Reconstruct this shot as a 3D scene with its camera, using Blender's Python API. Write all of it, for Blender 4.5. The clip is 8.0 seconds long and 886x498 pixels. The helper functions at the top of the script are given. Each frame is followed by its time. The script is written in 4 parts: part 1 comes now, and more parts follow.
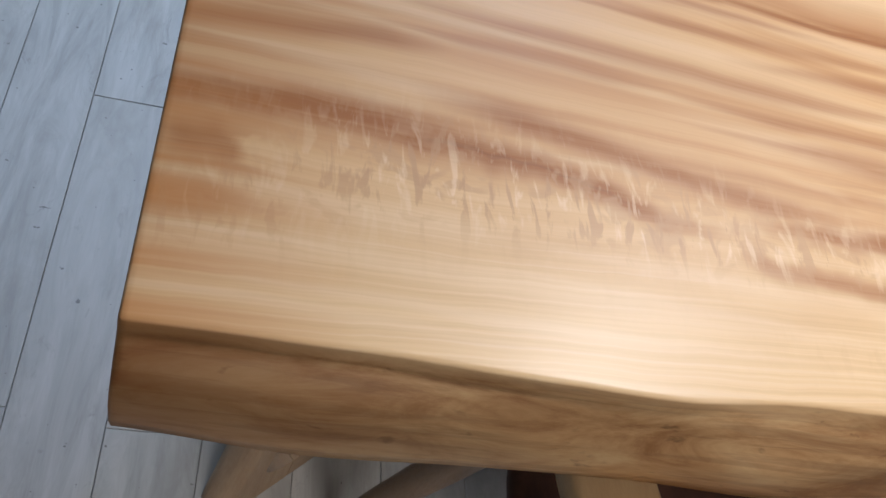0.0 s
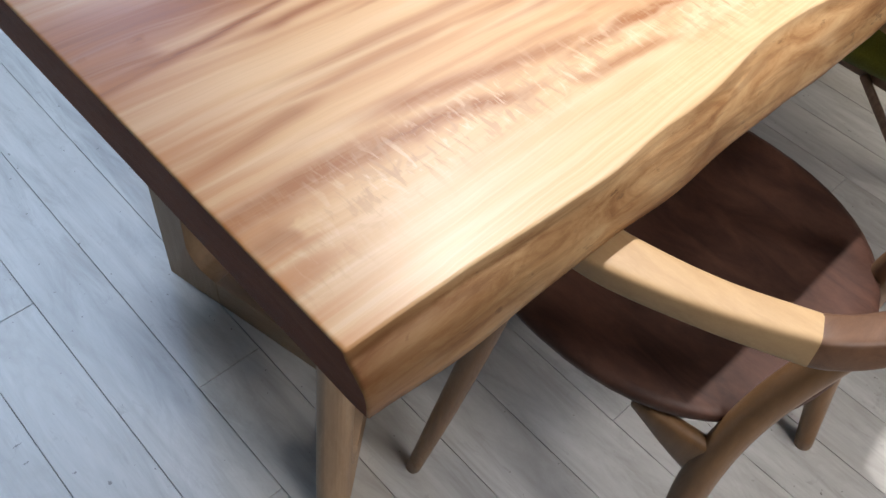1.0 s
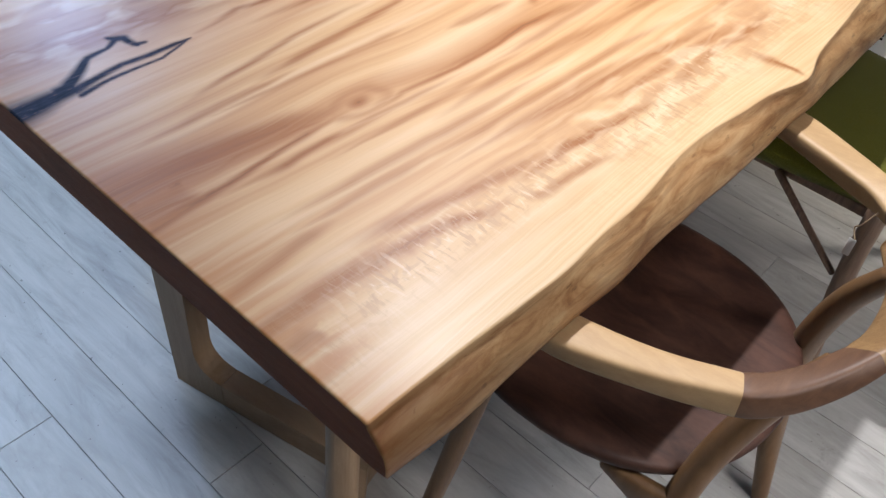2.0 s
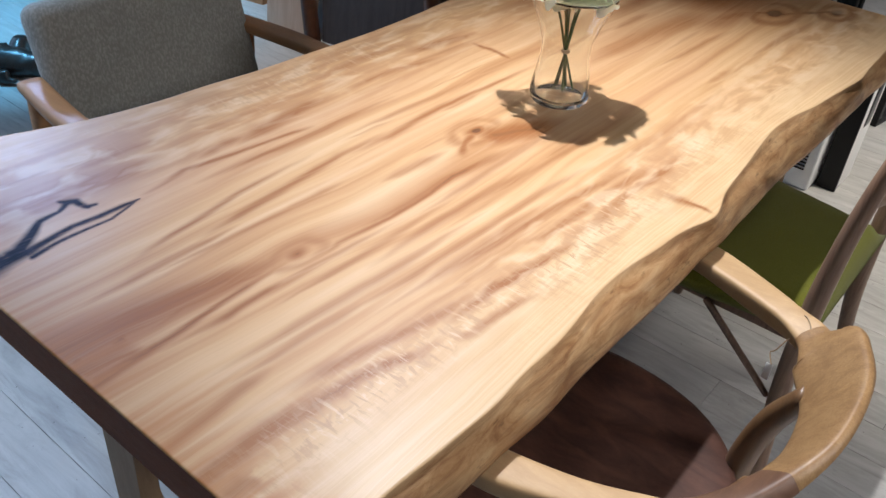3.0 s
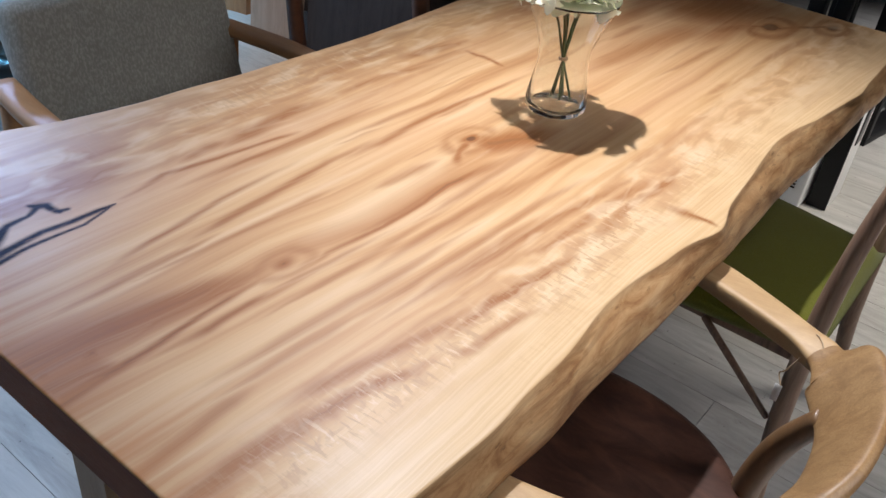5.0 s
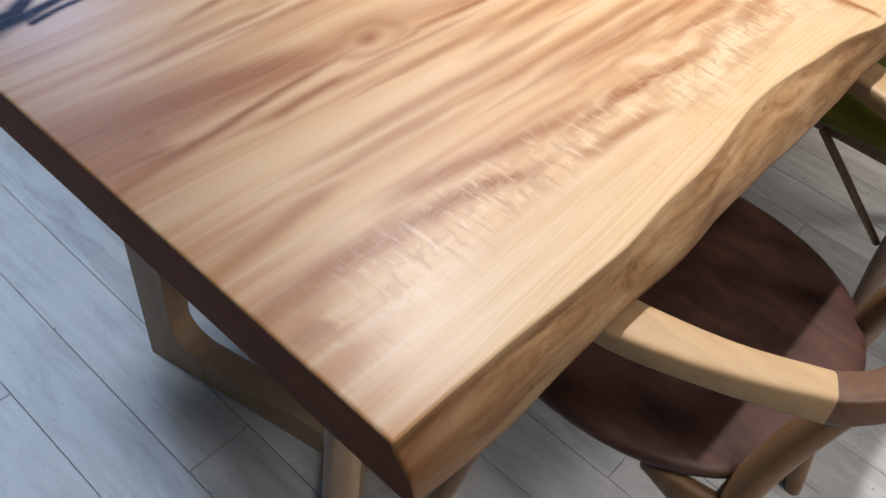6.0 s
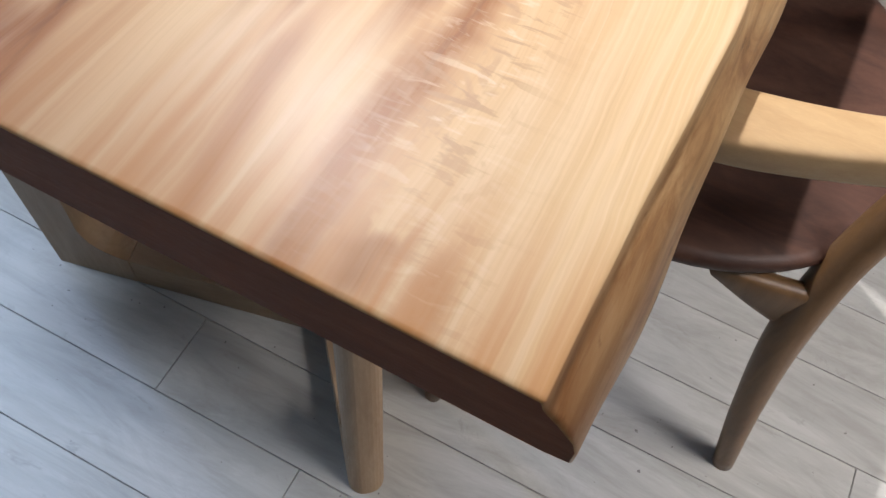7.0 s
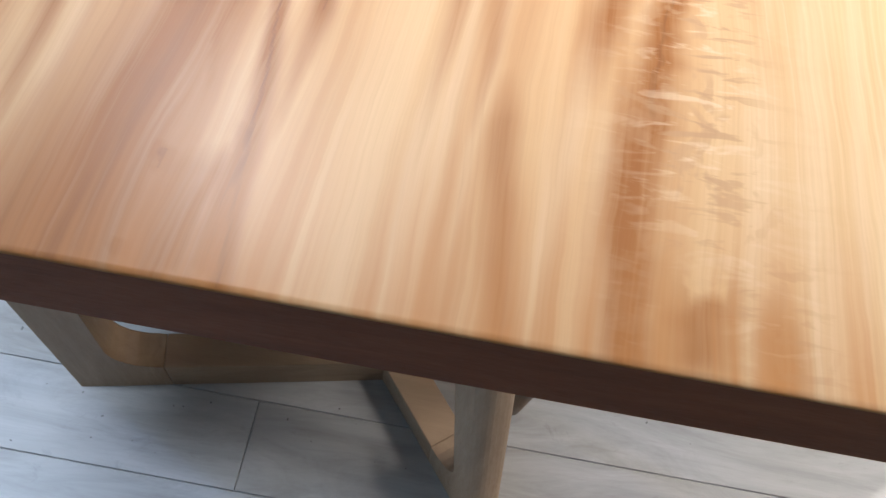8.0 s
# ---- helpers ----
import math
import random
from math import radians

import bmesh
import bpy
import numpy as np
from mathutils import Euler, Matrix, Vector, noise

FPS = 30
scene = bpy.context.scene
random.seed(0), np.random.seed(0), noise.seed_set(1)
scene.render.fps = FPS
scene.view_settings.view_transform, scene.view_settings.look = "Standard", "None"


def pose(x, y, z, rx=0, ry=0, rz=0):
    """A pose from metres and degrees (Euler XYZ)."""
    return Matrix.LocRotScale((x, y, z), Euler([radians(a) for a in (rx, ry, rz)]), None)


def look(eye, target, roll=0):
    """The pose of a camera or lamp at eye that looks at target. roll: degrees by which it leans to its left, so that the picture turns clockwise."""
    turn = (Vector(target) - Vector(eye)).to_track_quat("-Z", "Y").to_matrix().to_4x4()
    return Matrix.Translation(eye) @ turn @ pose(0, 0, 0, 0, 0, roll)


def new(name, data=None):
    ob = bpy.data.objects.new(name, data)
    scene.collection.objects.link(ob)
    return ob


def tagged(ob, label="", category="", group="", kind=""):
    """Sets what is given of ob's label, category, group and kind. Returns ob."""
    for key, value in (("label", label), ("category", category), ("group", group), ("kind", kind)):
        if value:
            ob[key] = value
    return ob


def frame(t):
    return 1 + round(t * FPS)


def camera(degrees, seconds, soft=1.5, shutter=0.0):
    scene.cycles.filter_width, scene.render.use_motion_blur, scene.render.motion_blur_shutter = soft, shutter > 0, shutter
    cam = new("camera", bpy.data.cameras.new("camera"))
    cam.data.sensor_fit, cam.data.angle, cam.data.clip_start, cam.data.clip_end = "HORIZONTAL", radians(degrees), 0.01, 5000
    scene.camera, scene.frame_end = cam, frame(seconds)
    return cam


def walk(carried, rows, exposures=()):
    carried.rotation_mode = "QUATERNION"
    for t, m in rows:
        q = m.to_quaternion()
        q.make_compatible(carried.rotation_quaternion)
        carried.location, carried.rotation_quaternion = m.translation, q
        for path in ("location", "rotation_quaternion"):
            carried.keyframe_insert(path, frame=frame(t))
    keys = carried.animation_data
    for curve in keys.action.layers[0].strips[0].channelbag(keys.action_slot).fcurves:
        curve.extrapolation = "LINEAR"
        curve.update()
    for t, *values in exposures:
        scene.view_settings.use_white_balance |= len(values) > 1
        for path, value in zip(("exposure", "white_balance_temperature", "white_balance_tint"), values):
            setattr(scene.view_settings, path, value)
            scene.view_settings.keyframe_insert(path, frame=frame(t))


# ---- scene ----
cam = camera(54.8, 8.0)
PATH = [
    (0, (0.036, -0.187, 1.077), (0.549, 0.914, -0.511), 29.1),
    (0.5, (-0.066, -0.186, 1.133), (0.723, 0.752, -0.448), 14.6),
    (1, (-0.194, -0.244, 1.23), (0.755, 0.567, -0.333), 8.0),
    (1.2, (-0.235, -0.26, 1.262), (0.758, 0.541, -0.278), 7.6),
    (2.5, (-0.301, -0.327, 1.398), (0.894, 0.614, 0.099), 5.3),
    (3, (-0.3, -0.356, 1.417), (1.001, 0.611, 0.247), 5.1),
    (3.5, (-0.289, -0.372, 1.436), (1.1, 0.596, 0.369), 5.1),
    (4, (-0.278, -0.375, 1.441), (1.148, 0.585, 0.419), 5.1),
    (4.2, (-0.276, -0.369, 1.431), (1.154, 0.588, 0.413), 5.1),
    (5.5, (-0.273, -0.257, 1.32), (0.964, 0.64, 0.03), 7.9),
    (6, (-0.232, -0.187, 1.248), (0.865, 0.602, -0.226), 8.8),
    (6.5, (-0.165, -0.093, 1.151), (0.81, 0.479, -0.499), 9.2),
    (7, (-0.148, 0.008, 1.091), (0.778, 0.321, -0.654), 9.6),
    (7.5, (-0.176, 0.129, 1.077), (0.765, 0.243, -0.684), 9.3),
    (8, (-0.153, 0.223, 1.071), (0.818, 0.252, -0.677), 8.8),
]
walk(cam, [(t, look(eye, target, roll)) for t, eye, target, roll in PATH], [(0, -0.3, 6280, 10), (0.5, 0.0, 6230, 10), (1.0, 0.2, 6290, 10), (2.5, -0.05, 5980, 10), (4.2, -0.02, 5980, 10), (5.5, -0.2, 6030, 10), (6.0, -0.08, 6180, 10), (6.5, 0.22, 6230, 10), (7.0, 0.28, 6280, 10), (7.5, 0.48, 6280, 10), (8.0, 0.46, 6330, 10)])

# ---- light and exposure ----
scene.view_settings.exposure = 0.0
world = bpy.data.worlds.new("world")
scene.world = world
world.use_nodes = True
wn = world.node_tree.nodes
wn["Background"].inputs[0].default_value = (0.92, 0.93, 1.0, 1)
wn["Background"].inputs[1].default_value = 0.105


def spot_lamp(eye, target, watts, size, blend, radius, colour):
    data = bpy.data.lights.new("spot", "SPOT")
    data.energy, data.spot_size, data.spot_blend, data.shadow_soft_size, data.color = watts, radians(size), blend, radius, colour
    ob = new("assumed_spot_light", data)
    ob.matrix_world = look(eye, target)
    return ob


WARM = (1.0, 0.945, 0.905)
COOL = (0.66, 0.80, 1.0)
LAMP = (1.14, 0.88, 2.58)
# eye, target, watts, cone, blend, radius, colour
SPOTS = (
    (LAMP, (0.88, -0.04, 0.72), 272, 62, 1.0, 0.03, WARM),
    ((1.42, 1.10, 2.58), (0.28, 0.20, 0.72), 46, 56, 1.0, 0.12, (0.80, 0.87, 1.0)),
    ((2.8, -1.25, 2.58), (2.50, -0.50, 0), 430, 46, 0.5, 0.30, (1.0, 0.90, 0.76)),
    ((1.35, 2.10, 2.58), (2.35, 2.05, 0.8), 165, 80, 0.9, 0.08, WARM),
    ((4.3, -1.3, 2.58), (4.1, -0.35, 0.0), 230, 50, 0.6, 0.08, WARM),
    ((0.22, -1.50, 2.58), (0.30, -0.58, 0.0), 235, 48, 1.0, 0.40, WARM),
    # added fill from the south that brightens the slab's front flank
    ((1.05, -2.50, 2.58), (1.0, 0.0, 0.66), 170, 46, 1.0, 0.30, WARM),
    ((-0.17, 2.0, 2.58), (-0.28, 1.42, 0.0), 310, 62, 1.0, 0.22, COOL),
    # added blue lamp for the cyan floor patch, its true source unknown
    ((0.80, 2.60, 2.58), (1.38, 3.08, 0.0), 560, 44, 0.8, 0.12, (0.20, 0.62, 1.0)),
    # added narrow blue lamp that only gives the slab's back-left corner its sheen
    ((1.52, 3.92, 2.58), (0.08, 0.84, 0.72), 210, 25, 1.0, 0.15, (0.42, 0.58, 1.0)),
)
for row in SPOTS:
    spot_lamp(*row)

# daylight in the shop window
sky = bpy.data.lights.new("window_daylight", "AREA")
sky.shape, sky.size, sky.size_y, sky.energy, sky.color = "RECTANGLE", 2.9, 2.2, 30, (0.38, 0.64, 1.0)
sky_ob = new("window_daylight", sky)
sky_ob.matrix_world = look((-0.10, 4.38, 1.42), (-0.10, 0.0, 1.42))


# ---- materials ----
def material(name, rough=0.5, spec=0.5, metal=0.0):
    m = bpy.data.materials.new(name)
    m.use_nodes = True
    nt = m.node_tree
    p = nt.nodes["Principled BSDF"]
    p.inputs["Roughness"].default_value = rough
    p.inputs["Specular IOR Level"].default_value = spec
    p.inputs["Metallic"].default_value = metal
    return m, nt, p


def node(nt, kind, **inputs):
    n = nt.nodes.new(kind)
    for key, value in inputs.items():
        n.inputs[key.replace("_", " ")].default_value = value
    return n


def math_node(nt, op, a, b=None, clamp=False):
    n = nt.nodes.new("ShaderNodeMath")
    n.operation, n.use_clamp = op, clamp
    for slot, v in ((0, a), (1, b)):
        if v is None:
            continue
        if isinstance(v, (int, float)):
            n.inputs[slot].default_value = v
        else:
            nt.links.new(v, n.inputs[slot])
    return n.outputs[0]


def noise_node(nt, vector, scale, detail=4.0, rough=0.6, distort=0.0):
    n = node(nt, "ShaderNodeTexNoise", Scale=scale, Detail=detail, Roughness=rough, Distortion=distort)
    nt.links.new(vector, n.inputs["Vector"])
    return n.outputs["Fac"]


def ramp(nt, fac, stops):
    n = nt.nodes.new("ShaderNodeValToRGB")
    cr = n.color_ramp
    while len(cr.elements) < len(stops):
        cr.elements.new(0.5)
    for e, (at, c) in zip(cr.elements, stops):
        e.position, e.color = at, (*c, 1) if len(c) == 3 else c
    nt.links.new(fac, n.inputs[0])
    return n.outputs[0]


def grey(v):
    return (v, v, v)


def mix(nt, fac, a, b, blend="MIX"):
    n = nt.nodes.new("ShaderNodeMix")
    n.data_type, n.blend_type = "RGBA", blend
    for slot, v in ((0, fac), (6, a), (7, b)):
        if isinstance(v, (int, float)):
            n.inputs[slot].default_value = v
        elif isinstance(v, tuple):
            n.inputs[slot].default_value = (*v, 1)
        else:
            nt.links.new(v, n.inputs[slot])
    return n.outputs[2]


def bump(nt, p, height, strength, distance):
    n = node(nt, "ShaderNodeBump", Strength=strength, Distance=distance)
    nt.links.new(height, n.inputs["Height"])
    nt.links.new(n.outputs[0], p.inputs["Normal"])


def scaled(nt, source, scale):
    n = node(nt, "ShaderNodeMapping", Scale=scale)
    nt.links.new(source, n.inputs["Vector"])
    return n.outputs[0]


def wood(name, light, dark, stretch, rough=0.42, contrast=1.0, pores=0.12, rand=0.0):
    """Wood whose grain runs along the axis with the smallest stretch."""
    m, nt, p = material(name, rough)
    tc = nt.nodes.new("ShaderNodeTexCoord").outputs["Object"]
    if rand:
        info = nt.nodes.new("ShaderNodeObjectInfo").outputs["Random"]
        add = nt.nodes.new("ShaderNodeVectorMath")
        add.operation = "ADD"
        nt.links.new(tc, add.inputs[0])
        nt.links.new(math_node(nt, "MULTIPLY", info, 37.0), add.inputs[1])
        tc = add.outputs[0]
    wide = noise_node(nt, scaled(nt, tc, stretch), 6.0, 5, 0.6, 0.6)
    fine = noise_node(nt, scaled(nt, tc, tuple(s * 1.6 for s in stretch)), 38.0, 4, 0.7)
    spots = noise_node(nt, tc, 5.0, 3, 0.5)
    col = ramp(nt, wide, [(0.5 - 0.22 / contrast, light), (0.5 + 0.24 / contrast, dark)])
    col = mix(nt, math_node(nt, "MULTIPLY", fine, pores * 2.2), col, tuple(c * 0.45 for c in dark))
    col = mix(nt, math_node(nt, "MULTIPLY", spots, 0.18), col, tuple(c * 1.15 for c in light))
    nt.links.new(col, p.inputs["Base Color"])
    nt.links.new(ramp(nt, fine, [(0.3, grey(rough - 0.06)), (0.75, grey(min(1, rough + 0.12)))]), p.inputs["Roughness"])
    bump(nt, p, fine, 0.12, 0.002)
    return m


def plain(name, colour, rough, spec=0.5, metal=0.0, vary=0.12, scale=9.0):
    m, nt, p = material(name, rough, spec, metal)
    tc = nt.nodes.new("ShaderNodeTexCoord").outputs["Object"]
    n1, n2 = noise_node(nt, tc, scale, 5, 0.6), noise_node(nt, tc, scale * 22, 3, 0.6)
    col = ramp(nt, n1, [(0.3, tuple(c * (1 - vary) for c in colour)), (0.7, tuple(min(1, c * (1 + vary)) for c in colour))])
    nt.links.new(col, p.inputs["Base Color"])
    nt.links.new(ramp(nt, n2, [(0.3, grey(max(0.02, rough - 0.05))), (0.7, grey(min(1, rough + 0.06)))]), p.inputs["Roughness"])
    bump(nt, p, n2, 0.06, 0.001)
    return m


def fabric(name, colour, flecks, weave=900.0, rough=0.95):
    m, nt, p = material(name, rough, 0.2)
    tc = nt.nodes.new("ShaderNodeTexCoord").outputs["Object"]
    yarn = noise_node(nt, scaled(nt, tc, (1, 1, 0.5)), weave, 2, 0.6)
    cloud = noise_node(nt, tc, 14.0, 4, 0.6)
    col = mix(nt, ramp(nt, yarn, [(0.42, grey(0)), (0.66, grey(1))]), colour, flecks)
    col = mix(nt, math_node(nt, "MULTIPLY", cloud, 0.5), col, tuple(c * 0.62 for c in colour))
    nt.links.new(col, p.inputs["Base Color"])
    p.inputs["Sheen Weight"].default_value = 0.15
    bump(nt, p, yarn, 0.35, 0.002)
    return m


def glass(name):
    m, nt, p = material(name, 0.02)
    p.inputs["Transmission Weight"].default_value = 1.0
    p.inputs["IOR"].default_value = 1.45
    p.inputs["Base Color"].default_value = (0.97, 0.99, 0.98, 1)
    return m


def slab_wood():
    """Figured slab: fine grain runs with the attribute 'grain', darker bands and the filled crack come from the slab itself."""
    m, nt, p = material("slab_wood", 0.33, 0.55)

    def attribute(name):
        n = nt.nodes.new("ShaderNodeAttribute")
        n.attribute_name = name
        return n.outputs["Fac"]

    place = nt.nodes.new("ShaderNodeTexCoord").outputs["Object"]
    split = nt.nodes.new("ShaderNodeSeparateXYZ")
    nt.links.new(place, split.inputs[0])
    g, band, crack, curl, sap = (attribute(n) for n in ("grain", "band", "crack", "curl", "sap"))
    ripple = noise_node(nt, scaled(nt, place, (16, 34, 8)), 1.0, 3, 0.55)
    g = math_node(nt, "ADD", g, math_node(nt, "MULTIPLY", ripple, 0.006))

    def along(kx, ky, shift=0.0):
        c = nt.nodes.new("ShaderNodeCombineXYZ")
        nt.links.new(math_node(nt, "MULTIPLY", split.outputs[0], kx), c.inputs[0])
        nt.links.new(math_node(nt, "MULTIPLY", g, ky), c.inputs[1])
        c.inputs[2].default_value = shift
        return c.outputs[0]

    broad = noise_node(nt, along(0.62, 22), 1.0, 4, 0.55, 0.35)
    thin = noise_node(nt, along(2.6, 130, 3.0), 1.0, 4, 0.65, 0.2)
    fibre = noise_node(nt, along(9, 700, 7.0), 1.0, 3, 0.6)
    ring = noise_node(nt, along(0.8, 300, 29.0), 1.0, 2, 0.5)
    tint = noise_node(nt, along(1.0, 6, 11.0), 1.0, 3, 0.5)
    mid = noise_node(nt, along(0.9, 60, 17.0), 1.0, 3, 0.55, 0.3)
    both = math_node(nt, "ADD", math_node(nt, "MULTIPLY", broad, 0.66), math_node(nt, "MULTIPLY", mid, 0.34))
    col = ramp(nt, both, [(0.37, (0.67, 0.45, 0.24)), (0.475, (0.62, 0.388, 0.192)), (0.555, (0.54, 0.308, 0.138)), (0.66, (0.43, 0.214, 0.085))])
    col = mix(nt, ramp(nt, tint, [(0.42, grey(0)), (0.68, grey(0.5))]), col, (0.58, 0.345, 0.20))
    col = mix(nt, ramp(nt, thin, [(0.50, grey(0)), (0.74, grey(0.16))]), col, (0.42, 0.235, 0.12))
    col = mix(nt, math_node(nt, "MULTIPLY", sap, 0.68), col, (0.68, 0.485, 0.265))
    col = mix(nt, math_node(nt, "MULTIPLY", ramp(nt, ring, [(0.48, grey(0)), (0.60, grey(0.24))]), sap), col, (0.50, 0.31, 0.15))
    col = mix(nt, math_node(nt, "MULTIPLY", ramp(nt, ring, [(0.34, grey(0.20)), (0.46, grey(0))]), sap), col, (0.80, 0.64, 0.43))
    col = mix(nt, math_node(nt, "MULTIPLY", attribute("pale"), 0.6), col, (0.72, 0.53, 0.33))
    dark = math_node(nt, "MULTIPLY", band, ramp(nt, thin, [(0.25, grey(0.75)), (0.65, grey(1.3))]), True)
    col = mix(nt, dark, col, (0.31, 0.118, 0.033))
    deep = math_node(nt, "MULTIPLY", math_node(nt, "SUBTRACT", band, 0.93), 10.0, True)
    col = mix(nt, deep, col, (0.085, 0.036, 0.016))
    swirl = noise_node(nt, along(13.0, 34.0, 23.0), 1.0, 2, 0.45, 0.5)
    wave = attribute("wave")
    col = mix(nt, math_node(nt, "MULTIPLY", ramp(nt, swirl, [(0.50, grey(0)), (0.63, grey(0.62))]), wave), col, (0.45, 0.245, 0.115))
    col = mix(nt, math_node(nt, "MULTIPLY", ramp(nt, swirl, [(0.32, grey(0.62)), (0.49, grey(0))]), wave), col, (0.75, 0.57, 0.37))
    # short bright strokes across the grain
    c = nt.nodes.new("ShaderNodeCombineXYZ")
    nt.links.new(math_node(nt, "MULTIPLY", split.outputs[0], 112.0), c.inputs[0])
    nt.links.new(math_node(nt, "MULTIPLY", split.outputs[1], 26.0), c.inputs[1])
    ray = noise_node(nt, c.outputs[0], 1.0, 3, 0.6, 0.5)
    patch = noise_node(nt, scaled(nt, place, (46, 62, 10)), 1.0, 2, 0.5, 0.5)
    light_ray = math_node(nt, "MULTIPLY", ramp(nt, ray, [(0.56, grey(0)), (0.65, grey(0.46))]), curl)
    dark_ray = math_node(nt, "MULTIPLY", ramp(nt, ray, [(0.37, grey(0.8)), (0.44, grey(0))]), curl)
    blotch = math_node(nt, "MULTIPLY", ramp(nt, patch, [(0.54, grey(0)), (0.62, grey(0.6))]), curl)
    col = mix(nt, blotch, col, (0.49, 0.30, 0.16))
    col = mix(nt, light_ray, col, (0.80, 0.62, 0.42))
    col = mix(nt, dark_ray, col, (0.46, 0.28, 0.15))
    col = mix(nt, math_node(nt, "MULTIPLY", ramp(nt, fibre, [(0.45, grey(0)), (0.75, grey(0.14))]), 1.0), col, (0.36, 0.19, 0.085))
    # oil soaked into the sawn end
    soak = math_node(nt, "MULTIPLY", math_node(nt, "SUBTRACT", 0.11, split.outputs[0]), 9.0, True)
    soak = math_node(nt, "MULTIPLY", soak, ramp(nt, mid, [(0.36, grey(0.12)), (0.60, grey(0.75))]))
    col = mix(nt, soak, col, (0.48, 0.205, 0.06))
    # the live edge itself: browner, mottled
    flank = attribute("flank")
    mottle = noise_node(nt, scaled(nt, place, (13, 40, 52)), 1.0, 6, 0.66, 0.7)
    vein = noise_node(nt, scaled(nt, place, (5, 60, 120)), 1.0, 4, 0.6, 1.0)
    bark = ramp(nt, mottle, [(0.33, (0.28, 0.132, 0.050)), (0.44, (0.41, 0.225, 0.096)), (0.55, (0.51, 0.31, 0.145)), (0.68, (0.59, 0.39, 0.20))])
    bark = mix(nt, ramp(nt, vein, [(0.50, grey(0)), (0.60, grey(0.34))]), bark, (0.17, 0.08, 0.036))
    pit = noise_node(nt, scaled(nt, place, (34, 110, 95)), 1.0, 3, 0.6, 0.4)
    bark = mix(nt, ramp(nt, pit, [(0.64, grey(0)), (0.72, grey(0.55))]), bark, (0.095, 0.045, 0.02))
    bark = mix(nt, math_node(nt, "MULTIPLY", band, 0.55), bark, (0.20, 0.10, 0.045))
    near_end = math_node(nt, "MULTIPLY", math_node(nt, "SUBTRACT", 0.16, split.outputs[0]), 7.0, True)
    bark = mix(nt, math_node(nt, "MULTIPLY", near_end, 0.6), bark, (0.25, 0.092, 0.026))
    col = mix(nt, flank, col, bark)
    fill = noise_node(nt, along(40, 220, 5.0), 1.0, 3, 0.6)
    inlay = ramp(nt, fill, [(0.40, (0.008, 0.010, 0.020)), (0.60, (0.025, 0.028, 0.048)), (0.70, (0.16, 0.085, 0.05))])
    col = mix(nt, crack, col, inlay)
    nt.links.new(col, p.inputs["Base Color"])
    nt.links.new(ramp(nt, thin, [(0.3, grey(0.45)), (0.8, grey(0.52))]), p.inputs["Roughness"])
    p.inputs["Coat Roughness"].default_value = 0.30
    nt.links.new(math_node(nt, "MULTIPLY", math_node(nt, "SUBTRACT", 1.0, crack, True), 0.15), p.inputs["Coat Weight"])
    nt.links.new(math_node(nt, "MULTIPLY", math_node(nt, "SUBTRACT", 1.0, math_node(nt, "MULTIPLY", crack, 0.8), True), 0.27), p.inputs["Specular IOR Level"])
    bump(nt, p, fibre, 0.02, 0.0004)
    return m


SLAB = slab_wood()
END = wood("end_grain", (0.34, 0.115, 0.05), (0.20, 0.062, 0.026), (1, 1.2, 9), 0.6, 1.0, 0.25)
END.node_tree.nodes["Principled BSDF"].inputs["Specular IOR Level"].default_value = 0.12
OAK_LEG = wood("pale_oak", (0.46, 0.315, 0.19), (0.32, 0.20, 0.112), (9, 9, 1.0), 0.5)
OAK_RAIL = wood("pale_oak_rail", (0.42, 0.28, 0.165), (0.29, 0.18, 0.10), (9, 1.0, 9), 0.5)
OAK_ARM = wood("oiled_oak", (0.56, 0.375, 0.19), (0.42, 0.26, 0.12), (12, 2.0, 12), 0.50, 0.9, 0.14)
OAK_BACK = wood("oiled_oak_back", (0.45, 0.27, 0.115), (0.27, 0.145, 0.056), (9, 9, 1.2), 0.44, 1.7, 0.42)
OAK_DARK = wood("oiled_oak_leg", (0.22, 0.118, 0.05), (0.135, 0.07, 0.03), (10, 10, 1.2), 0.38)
WALNUT = wood("walnut", (0.094, 0.043, 0.029), (0.032, 0.0145, 0.0105), (4.5, 1.6, 7), 0.50, 1.5, 0.10)
WALNUT.node_tree.nodes["Principled BSDF"].inputs["Specular IOR Level"].default_value = 0.3
WALNUT_PALE = wood("walnut_insert", (0.17, 0.085, 0.044), (0.085, 0.04, 0.021), (3, 12, 12), 0.48, 1.0, 0.10)
ASH = wood("smoked_ash", (0.36, 0.235, 0.155), (0.17, 0.095, 0.062), (16, 16, 1.0), 0.42, 1.2, 0.25)
BEECH = wood("red_beech", (0.46, 0.235, 0.10), (0.34, 0.16, 0.065), (9, 1.2, 9), 0.38)
TEAK = wood("dark_teak", (0.17, 0.062, 0.026), (0.095, 0.033, 0.014), (2, 9, 9), 0.34)
GREEN = fabric("olive_fabric", (0.118, 0.118, 0.008), (0.165, 0.16, 0.02), 500.0)
GREY = fabric("grey_tweed", (0.30, 0.288, 0.255), (0.44, 0.425, 0.38), 230.0)
CHARCOAL = fabric("charcoal_fabric", (0.032, 0.030, 0.036), (0.07, 0.066, 0.072), 350.0)
SLATE = fabric("slate_fabric", (0.036, 0.030, 0.031), (0.058, 0.050, 0.050), 350.0)
BLACK = plain("black_steel", (0.006, 0.006, 0.007), 0.5, 0.3, 0.0)
LEATHER = plain("black_leather", (0.012, 0.012, 0.014), 0.33)
